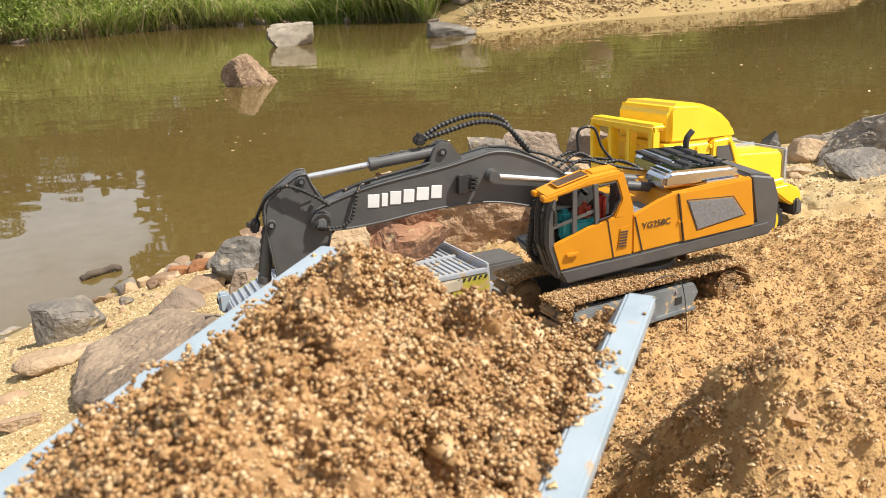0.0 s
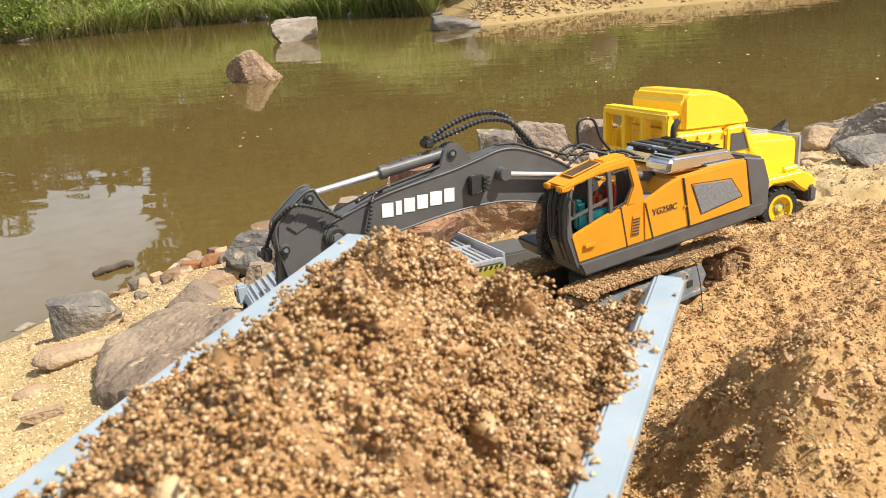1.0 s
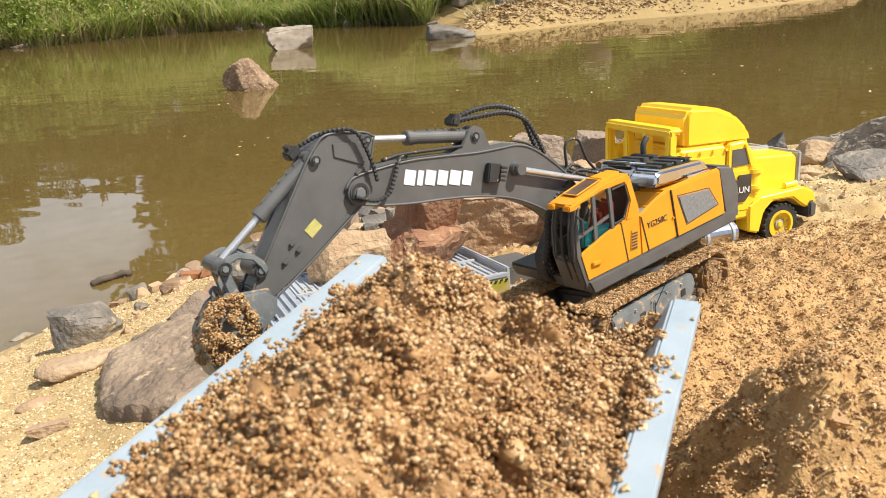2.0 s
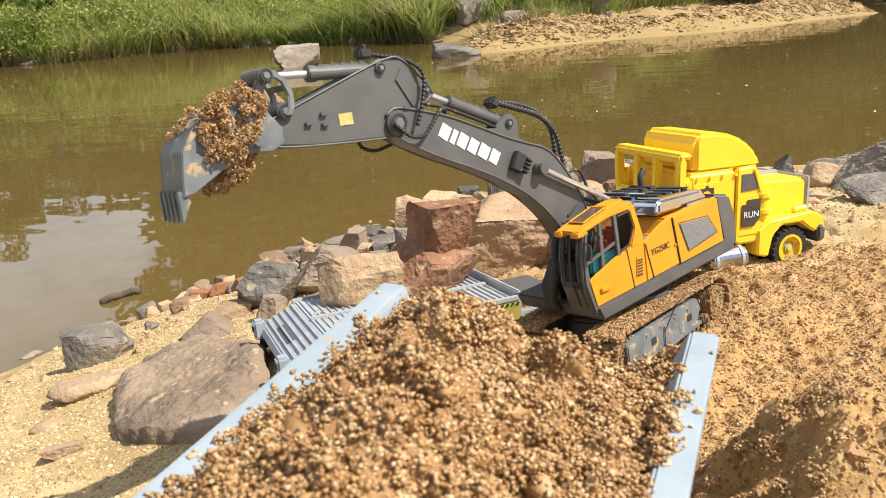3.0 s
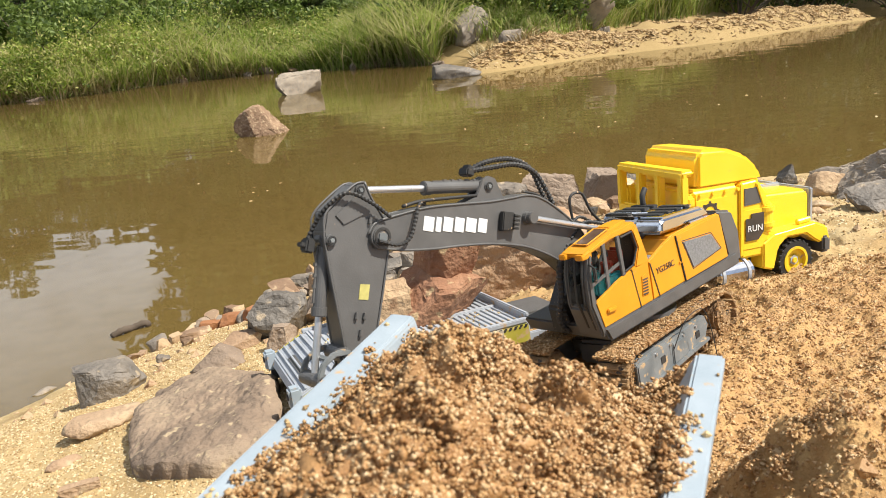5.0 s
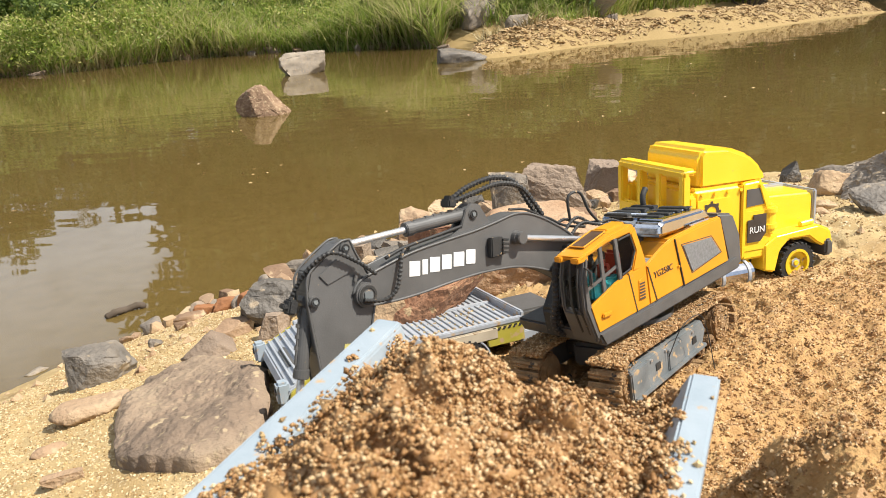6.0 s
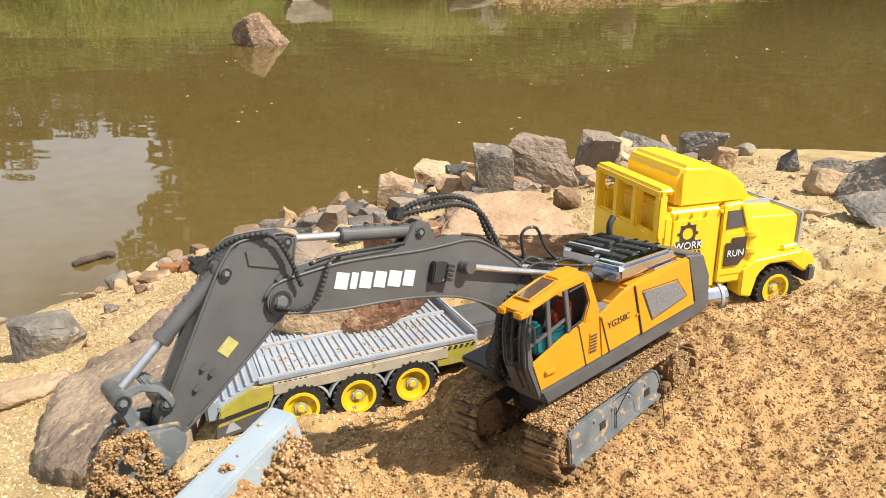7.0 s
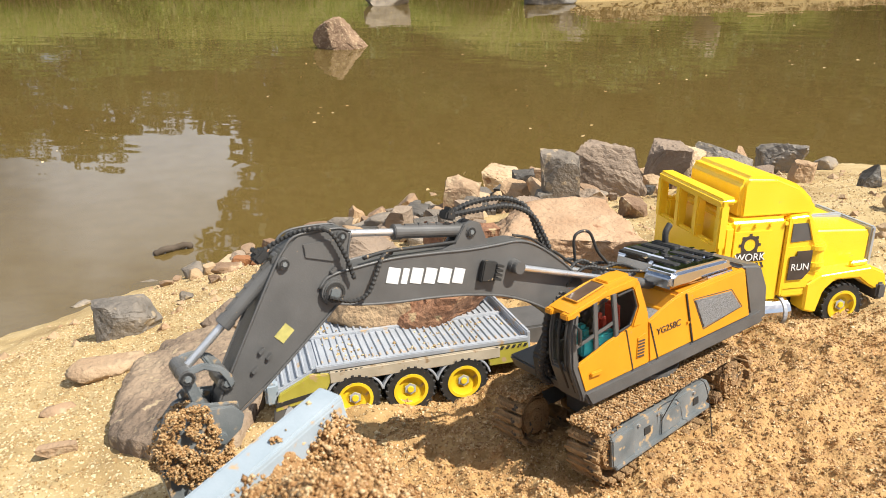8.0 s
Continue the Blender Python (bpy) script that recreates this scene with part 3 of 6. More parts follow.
    part("skylight_rim", merge(*[rod((x0, y0, z0), (x1, y1, z1), 0.0008, 6) for (x0, y0, z0), (x1, y1, z1) in (
        ((0.1175, c0 + 0.0065, 0.0992), (0.0835, c0 + 0.0065, 0.1081)), ((0.1175, c1 - 0.0095, 0.0992), (0.0835, c1 - 0.0095, 0.1081)),
        ((0.1175, c0 + 0.0065, 0.0992), (0.1175, c1 - 0.0095, 0.0992)), ((0.0835, c0 + 0.0065, 0.1081), (0.0835, c1 - 0.0095, 0.1081)))]), M["orange"], cab_roof)
    part("roof_step", prism([(0.078, 0.1085), (0.05, 0.111), (0.05, 0.108), (0.078, 0.106)], c0 + 0.006, c1 - 0.012, 0.0007), M["orange"], cab_roof)
    part("roof_peak", merge(box(0.12, 0.136, c0 + 0.001, c0 + 0.01, 0.087, 0.0925, 0.001), box(0.12, 0.136, c1 - 0.012, c1 - 0.002, 0.087, 0.0925, 0.001)), M["orange"], cab_roof)
    lower = prism([(0.1175, low(0.1175)), (0.1265, 0.042), (0.088, 0.0555), (0.062, 0.062), (0.036, 0.064), (0.034, low(0.034))], c1 - 0.004, c1, 0.0012)
    part("door", lower, M["orange"], ex)
    part("door_seam", prism([(0.066, 0.061), (0.0648, 0.061), (0.0557, low(0.0557)), (0.0569, low(0.0569))], c1 - 0.001, c1 + 0.0005), M["black"], ex)
    part("rear_pillar", prism([(0.058, 0.061), (0.0495, 0.081), (0.056, 0.1), (0.048, 0.106), (0.036, 0.072), (0.034, 0.061)], c1 - 0.005, c1, 0.0012), M["orange"], ex)
    part("window_pillar", merge(prism([(0.079, 0.057), (0.0735, 0.058), (0.077, 0.1), (0.0825, 0.1)], c1 - 0.004, c1 - 0.0005, 0.0006),
                                prism([(0.104, 0.05), (0.0985, 0.052), (0.0995, 0.098), (0.105, 0.096)], c1 - 0.004, c1 - 0.0015, 0.0006),
                                prism([(0.1265, 0.0575), (0.08, 0.07), (0.08, 0.0735), (0.1265, 0.061)], c1 - 0.0035, c1 - 0.002)), M["grey"], ex)
    part("window_gasket", frame_rods([(0.0745, 0.0615), (0.061, 0.0645), (0.0515, 0.081), (0.0575, 0.0995), (0.076, 0.0975)], c1 - 0.0006, 0.0011), M["black"], ex)
    front = [(0.12, 0.006), (0.132, 0.04), (0.132, 0.068), (0.127, 0.0905), (0.121, 0.0925), (0.125, 0.066), (0.123, 0.046), (0.111, 0.006)]
    part("cab_front", merge(prism(front, c1 - 0.01, c1 - 0.001, 0.0018), prism(front, c0, c0 + 0.005, 0.0018),
                            prism([(0.119, 0.002), (0.131, 0.036), (0.124, 0.04), (0.11, 0.004)], c0, c1 - 0.002, 0.002)), M["grey"], ex, "dark grey cab front frame")
    part("front_bar", merge(frame_rods([(0.123, 0.014), (0.1345, 0.045), (0.134, 0.07), (0.13, 0.088)], 0.041, 0.0014), frame_rods([(0.122, 0.012), (0.134, 0.043), (0.1335, 0.07), (0.129, 0.09)], 0.0495, 0.0012)), M["black"], ex)
    part("windscreen", prism([(0.13, 0.041), (0.1295, 0.069), (0.1245, 0.0905), (0.1235, 0.0905), (0.1285, 0.069), (0.129, 0.041)], c0 + 0.005, c1 - 0.01), M["glass"], ex, "clear cab windscreen")
    part("side_window", prism([(0.1245, 0.044), (0.121, 0.092), (0.06, 0.1), (0.053, 0.081), (0.062, 0.0625)], c1 - 0.003, c1 - 0.0024), M["glass"], ex, "clear cab side window")
    part("cab_back", box(0.04, 0.045, c0, c1 - 0.005, 0.016, 0.1, 0.001), M["grey"], ex)
    part("cab_far_wall", prism([(0.122, 0.024), (0.122, 0.055), (0.045, 0.055), (0.045, 0.024)], c0, c0 + 0.003), M["grey"], ex)
    part("cab_floor", box(0.04, 0.12, c0, c1 - 0.005, 0.012, 0.022, 0.001), M["grey"], ex)
    part("cab_seat", merge(box(0.064, 0.09, 0.029, 0.047, 0.022, 0.05, 0.003), box(0.06, 0.068, 0.029, 0.047, 0.04, 0.084, 0.003), box(0.076, 0.09, 0.034, 0.047, 0.055, 0.078, 0.005)), M["red"], ex, "red cab seat")
    part("control_box", merge(box(0.072, 0.115, 0.044, 0.052, 0.045, 0.062, 0.002), box(0.098, 0.112, 0.032, 0.046, 0.05, 0.072, 0.004)), M["seat"], ex, "teal control console")
    part("mirror", merge(box(0.124, 0.128, 0.0595, 0.0625, 0.063, 0.079, 0.001), rod((0.127, 0.055, 0.082), (0.127, 0.061, 0.079), 0.0011, 6), rod((0.127, 0.061, 0.079), (0.126, 0.061, 0.07), 0.0011, 6)), M["black"], ex)
    part("door_handle", box(0.098, 0.112, W, W + 0.0028, 0.027, 0.032, 0.001), M["orange"], ex)
    louvre = part("louvre", prism([(0.0525, 0.0285), (0.0415, 0.0285), (0.0405, 0.0525), (0.0505, 0.0495)], W, W + 0.0009, 0.0003), M["orange"], ex)
    for i in range(6):
        z = 0.0295 + 0.0031 * i
        part("louvre_slat", box(0.0425 - 0.0002 * i, 0.0515 - 0.0003 * i, W + 0.0005, W + 0.0014, z, z + 0.0016), M["print_dark"], louvre)
    letters("model_number", "YG258C", 0.0096, Matrix(((-1, 0, 0, 0.0075), (0.0, 0, 1, W + 0.0004), (0.06, 1, 0, 0.0462), (0, 0, 0, 1))), M["print_dark"], ex, 0.0003, "dark printed model number")
    # hose bundle in front of the boom foot
    for k, dx in ((0, 0.0), (1, 0.009)):
        part("boom_hose", hose([(0.1, 0.006 + dx, 0.095), (0.116 + dx, 0.007 + dx, 0.078), (0.122 + dx, 0.008 + dx, 0.05), (0.12 + dx, 0.008, 0.02), (0.106 + dx, 0.006, 0.004), (0.09, 0.004, 0.008)], 0.0026, 0.0013, 8, 0.005), M["black"], ex)
    part("boom_bracket", prism([(0.02, 0.0), (0.085, 0.0), (0.07, 0.06), (0.05, 0.078), (0.035, 0.07)], ARM_Y - 0.018, ARM_Y - 0.0135, 0.001), M["grey"], ex)
    part("boom_bracket", prism([(0.02, 0.0), (0.085, 0.0), (0.07, 0.06), (0.05, 0.078), (0.035, 0.07)], ARM_Y + 0.0135, ARM_Y + 0.018, 0.001), M["grey"], ex)
    part("top_pipe", hose([(0.02, -0.01, 0.1), (0.035, -0.012, 0.118), (0.045, -0.014, 0.14), (0.062, -0.016, 0.138), (0.06, -0.018, 0.11)], 0.0016), M["black"], ex, "", True)
    for k, (dy, h) in enumerate(((0.012, 0.0), (0.006, 0.006), (-0.014, 0.003))):
        part("thin_hose", hose([(0.095, -0.004 + dy, 0.1 + h), (0.07, -0.006 + dy, 0.112 + h), (0.045, -0.004 + dy, 0.106), (0.022, 0.0 + dy, 0.1 + h), (0.0, 0.004 + dy, 0.096)], 0.0014, 0.0006, 7, 0.004), M["black"], ex)
    part("boom_cowl", prism([(0.06, 0.0), (0.118, 0.0), (0.122, 0.03), (0.1, 0.062), (0.075, 0.066), (0.06, 0.04)], ARM_Y - 0.0125, ARM_Y + 0.0125, 0.003), M["black"], ex, "black boom foot cover")
    part("slew_ring", rod((0, 0, -0.02), (0, 0, -0.004), 0.05, 32), M["grey"], ex)


build_house(excavator)

chassis = tagged(new("undercarriage"), "grey undercarriage with muddy crawler tracks")
chassis.parent = excavator


def build_chassis(ch):
    part("frame", merge(box(-0.06, 0.06, -0.035, 0.035, -0.045, -0.018, 0.004), box(-0.04, 0.04, -0.06, 0.06, -0.04, -0.022, 0.003)), M["grey"], ch)
    shoe = merge(box(-0.0052, 0.0052, -0.019, 0.019, 0, 0.0035, 0.0008, 1), box(-0.001, 0.0018, -0.019, 0.019, 0.003, 0.0062))
    me = bpy.data.meshes.new("track_shoe")
    shoe.to_mesh(me)
    shoe.free()
    me.materials.append(M["muddy"])
    for s in (1, -1):
        y = s * 0.05
        beam = part("track_frame", prism([(0.11, -0.052), (0.109, -0.021), (0.1, -0.018), (-0.045, -0.018), (-0.052, -0.03), (-0.04, -0.047)], y + s * 0.008, y + s * 0.0185, 0.0015), M["blue_grey"], ch, "scratched grey track side beam")
        part("beam_ledge", prism([(0.108, -0.0535), (0.108, -0.0495), (-0.044, -0.0435), (-0.044, -0.0475)], y + s * 0.016, y + s * 0.0225, 0.0008), M["blue_grey"], beam)
        part("beam_cap", prism([(0.1115, -0.05), (0.1105, -0.022), (0.078, -0.02), (0.079, -0.05)], y + s * 0.017, y + s * 0.0208, 0.0012), M["blue_grey"], beam)
        part("beam_bracket", prism([(0.038, -0.047), (0.036, -0.024), (0.004, -0.024), (0.006, -0.046)], y + s * 0.017, y + s * 0.0205, 0.0012), M["blue_grey"], beam)
        for k in range(4):
            part("beam_bolt", rod((0.07 - 0.03 * k, y + s * 0.0175, -0.0235), (0.07 - 0.03 * k, y + s * 0.0202, -0.0235), 0.0016, 8), M["steel"], beam)
        for k in range(3):
            part("frame_slot", box(0.052 - 0.04 * k, 0.062 - 0.04 * k, y + s * 0.0178, y + s * 0.0192, -0.038, -0.03, 0.0005), M["black"], beam)
        for k in range(7):
            x = 0.085 - 0.027 * k
            part("roller", merge(rod((x, y - 0.012, -0.0545), (x, y + 0.012, -0.0545), 0.0075, 14, bevel=0.001), rod((x, y - 0.0145, -0.0545), (x, y + 0.0145, -0.0545), 0.003, 8)), M["muddy"], ch)
        for x in (0.1, -0.1):
            tooth = [box(-0.0022, 0.0022, y - 0.005, y + 0.005, 0.019, 0.0245, 0.0006, 1) for _ in range(14)]
            for i, bmt in enumerate(tooth):
                bmt.transform(Matrix.Rotation(2 * math.pi * i / 14, 4, "Y"))
                bmt.transform(Matrix.Translation((x, 0, -0.038)))
            part("sprocket", merge(rod((x, y - 0.013, -0.038), (x, y + 0.013, -0.038), 0.0205, 22, bevel=0.002), ring((x, y + s * 0.0135, -0.038), (0, 1, 0), 0.0185, 0.0125, 0.003), rod((x, y - 0.0165, -0.038), (x, y + 0.0165, -0.038), 0.0085, 12, bevel=0.001), *tooth), M["muddy"], ch)
        r, half = 0.0265, 0.1
        total = 4 * half + 2 * math.pi * r
        n = 46
        for i in range(n):
            d = total * i / n
            if d < 2 * half:
                x, z, a = half - d, -0.038 + r, 0
            elif d < 2 * half + math.pi * r:
                a = (d - 2 * half) / r
                x, z = -half - r * math.sin(a), -0.038 + r * math.cos(a)
            elif d < 4 * half + math.pi * r:
                x, z, a = -half + (d - 2 * half - math.pi * r), -0.038 - r, math.pi
            else:
                a = math.pi + (d - 4 * half - math.pi * r) / r
                x, z = half - r * math.sin(a), -0.038 + r * math.cos(a)
            sh = new("track_shoe", me)
            sh.parent = ch
            sh.matrix_basis = Matrix.Translation((x, y, z)) @ Matrix.Rotation(-a, 4, "Y")
    rng = np.random.default_rng(8)
    n = 15000
    side = rng.choice([1, -1], n)
    P = np.stack([rng.uniform(-0.118, 0.126, n), side * (0.05 + rng.uniform(-0.02, 0.02, n)), np.full(n, -0.0085)], 1)
    P[:, 2] += rng.uniform(-0.001, 0.0035, n) - 0.012 * np.clip(np.abs(P[:, 0]) - 0.1, 0, 1) * 8
    # caked on the sprockets and the ends of the tracks
    m = 1500
    a = rng.uniform(0, 2 * math.pi, m)
    r = 0.024 * rng.uniform(0, 1, m) ** 0.5
    caked = np.stack([rng.choice([0.1, -0.1], m) + r * np.cos(a), rng.choice([1, -1], m) * (0.0655 + rng.uniform(-0.002, 0.0015, m)), -0.038 + r * np.sin(a)], 1)
    caked = caked[vnoise(caked[:, 0] * 90, caked[:, 2] * 90, 6) > -0.25]
    # crumbs along the upper run
    c = 130
    cores = np.stack([rng.uniform(-0.11, 0.125, c), rng.choice([1, -1], c) * (0.05 + rng.uniform(-0.018, 0.018, c)), rng.uniform(-0.011, -0.0075, c)], 1)
    P = np.concatenate([P, caked, crumbs(rng, cores, rng.uniform(0.002, 0.0055, c), 50)])
    ob = new("track_sand", grains("track_sand", P, rng.uniform(0.0005, 0.0013, len(P)), M["grain"], 9))
    ob.parent = ch
    tagged(ob, "sand grains on the tracks", "", "", "stuff")
    part("antenna_wire", hose([(0.04, 0.072, -0.03), (0.03, 0.085, 0.0), (0.0, 0.09, 0.004), (-0.01, 0.092, -0.02), (-0.012, 0.094, -0.06)], 0.0005), M["black"], ch)


build_chassis(chassis)


def pin_parts(x, z, r, parent, w=0.034):
    boss = part("pin_boss", rod((x, -w / 2, z), (x, w / 2, z), r, 22, bevel=r * 0.14), M["grey"], parent)
    for s in (1, -1):
        part("pin_ring", ring((x, s * w / 2, z), (0, 1, 0), r * 0.78, r * 0.56, 0.0014), M["black"], boss)
    part("bolt", rod((x, -w / 2 - 0.0012, z), (x, w / 2 + 0.0012, z), r * 0.42, 6), M["blue_grey"], boss)


boom = tagged(new("boom"), "dark grey boom with white print")
boom.parent = excavator


def build_boom(b):
    outline = [(-0.014, -0.004), (0.0, 0.018), (0.035, 0.043), (0.067, 0.0575), (0.095, 0.0655), (0.115, 0.0655), (0.138, 0.0585), (0.165, 0.0505), (0.2, 0.0425), (0.236, 0.0335), (0.266, 0.0225), (0.29, 0.0115), (0.2965, 0.0), (0.289, -0.0105),
               (0.26, -0.009), (0.227, -0.004), (0.19, 0.004), (0.15, 0.0105), (0.107, 0.0125), (0.065, 0.0055), (0.03, -0.009), (0.005, -0.018)]
    part("boom_beam", prism(outline, -0.0115, 0.0115, 0.0012), M["grey"], b)
    # raised rims along the edges of both cheeks
    rim_lines = [hose([(x, s * 0.0115, z * 0.97 + 0.0002) for x, z in seg], 0.0012, n=6) for seg in (outline[1:13], outline[13:21]) for s in (1, -1)]
    part("edge_rim", merge(*rim_lines), M["grey"], b, "", True)
    for s in (1, -1):
        part("cylinder_bracket", prism([(0.14, 0.052), (0.157, 0.0735), (0.167, 0.0745), (0.1735, 0.069), (0.179, 0.052), (0.195, 0.042)], s * 0.006 - 0.002, s * 0.006 + 0.002, 0.0008), M["grey"], b)
    pin_parts(0.1653, 0.0645, 0.0052, b, 0.019)
    pin_parts(0.1136, 0.0411, 0.0068, b, 0.036)
    pin_parts(0.2848, 0.0, 0.0105, b, 0.033)
    lamp = part("work_lamp", prism([(0.134, 0.026), (0.15, 0.023), (0.151, 0.042), (0.136, 0.043)], 0.0115, 0.0185, 0.001), M["black"], b)
    for i in range(4):
        part("lamp_rib", box(0.13, 0.138, 0.0125, 0.0205, 0.027 + 0.004 * i, 0.0292 + 0.004 * i, 0.0004), M["black"], lamp)
    # the maker's name, as plain white blocks
    x = 0.2425
    for w in (0.0115, 0.006, 0.011, 0.011, 0.0125, 0.011):
        x -= w + 0.0024
        zc = 0.0165 + (0.2425 - x) * 0.115
        part("print_block", box(x, x + w, 0.0115, 0.0121, zc - 0.0066, zc + 0.0066, 0.0002, 1), M["white"], b, "white printed block")
    part("boom_pipe", hose([(0.175, 0.006, 0.054), (0.205, 0.009, 0.047), (0.245, 0.011, 0.037), (0.265, 0.012, 0.029)], 0.0016), M["black"], b, "", True)
    part("boom_pipe", hose([(0.05, 0.004, 0.052), (0.09, 0.004, 0.067), (0.115, 0.003, 0.068)], 0.0013), M["black"], b, "", True)
    for k, (dy, h) in enumerate(((0.003, 0.0), (-0.005, 0.006))):
        part("corrugated_hose", hose([(0.183, dy, 0.0765), (0.16, dy, 0.084 + h), (0.128, dy, 0.093 + h), (0.1, dy, 0.09 + h * 0.8), (0.08, dy, 0.074), (0.068, dy, 0.062)], 0.0019, 0.0011, 8, 0.0044), M["black"], b, "black corrugated hose")
    part("hose_junction", merge(box(0.182, 0.192, -0.008, 0.006, 0.0705, 0.0785, 0.0015), box(0.185, 0.189, -0.006, 0.004, 0.0775, 0.0815, 0.0008)), M["black"], b)
    part("corrugated_hose", hose([(0.237, 0.006, 0.036), (0.249, 0.014, 0.033), (0.2535, 0.017, 0.016), (0.258, 0.018, 0.002), (0.27, 0.018, -0.005), (0.29, 0.018, -0.004)], 0.0013, 0.0007, 8, 0.0036), M["black"], b, "black corrugated hose")
    part("foot_hose", hose([(0.07, -0.004, 0.062), (0.05, -0.006, 0.058), (0.025, -0.006, 0.05), (-0.005, -0.004, 0.048)], 0.0016), M["black"], b, "", True)


build_boom(boom)

stick = tagged(new("stick"), "grey dipper arm with a yellow sticker")
stick.parent = excavator


def build_stick(s):
    outline = [(0.043, -0.022), (0.038, -0.032), (0.012, -0.053), (-0.004, -0.053), (-0.024, -0.0465), (-0.086, -0.022), (-0.116, -0.0095), (-0.1245, 0.0), (-0.116, 0.0085), (-0.0795, 0.0115), (-0.006, 0.0115), (0.01, 0.008), (0.03, -0.012)]
    part("stick_beam", prism(outline, -0.0105, 0.0105, 0.0012), M["grey"], s)
    rim_lines = [hose([(x, k * 0.0105, z) for x, z in (outline + outline[:1])], 0.001, n=6) for k in (1, -1)]
    part("edge_rim", merge(*rim_lines), M["grey"], s, "", True)
    part("tail_plate", merge(prism([(0.036, -0.024), (0.01, -0.045), (0.004, -0.036), (0.02, -0.012)], 0.0105, 0.0118, 0.0004), prism([(0.036, -0.024), (0.01, -0.045), (0.004, -0.036), (0.02, -0.012)], -0.0118, -0.0105, 0.0004)), M["grey"], s)
    pin_parts(0.0353, -0.026, 0.0045, s, 0.027)
    pin_parts(-0.0103, -0.046, 0.0048, s, 0.027)
    pin_parts(-0.102, -0.0166, 0.0068, s, 0.028)
    pin_parts(-0.1166, 0.0, 0.0068, s, 0.034)
    part("sticker", prism([(-0.042, -0.012), (-0.055, -0.0115), (-0.0545, -0.002), (-0.0415, -0.0025)], 0.0105, 0.011), M["sticker"], s, "worn yellow sticker")
    for x, z in ((-0.083, -0.0055), (-0.069, -0.012), (-0.0685, -0.004), (0.012, -0.012)):
        part("lug", box(x - 0.003, x + 0.003, 0.0105, 0.0135, z - 0.0014, z + 0.0014, 0.0005), M["grey"], s)
    part("corrugated_hose", hose([(-0.012, -0.004, -0.059), (0.0, 0.0, -0.057), (0.016, 0.009, -0.053), (0.03, 0.0165, -0.04), (0.026, 0.0175, -0.016), (0.018, 0.0175, 0.004)], 0.0014, 0.0007, 8, 0.0036), M["black"], s, "black corrugated hose")
    part("corrugated_hose", hose([(-0.024, -0.014, 0.006), (-0.02, -0.016, 0.017), (-0.006, -0.016, 0.022), (0.012, -0.015, 0.018)], 0.0013, 0.0007, 8, 0.0036), M["black"], s, "black corrugated hose")
    part("hose_junction", merge(box(-0.023, -0.011, -0.008, 0.004, -0.063, -0.055, 0.0015), box(-0.019, -0.015, -0.006, 0.002, -0.067, -0.062, 0.0008)), M["black"], s)


build_stick(stick)

bucket = tagged(new("bucket"), "scratched blue-grey bucket loaded with wet sand")
bucket.parent = excavator


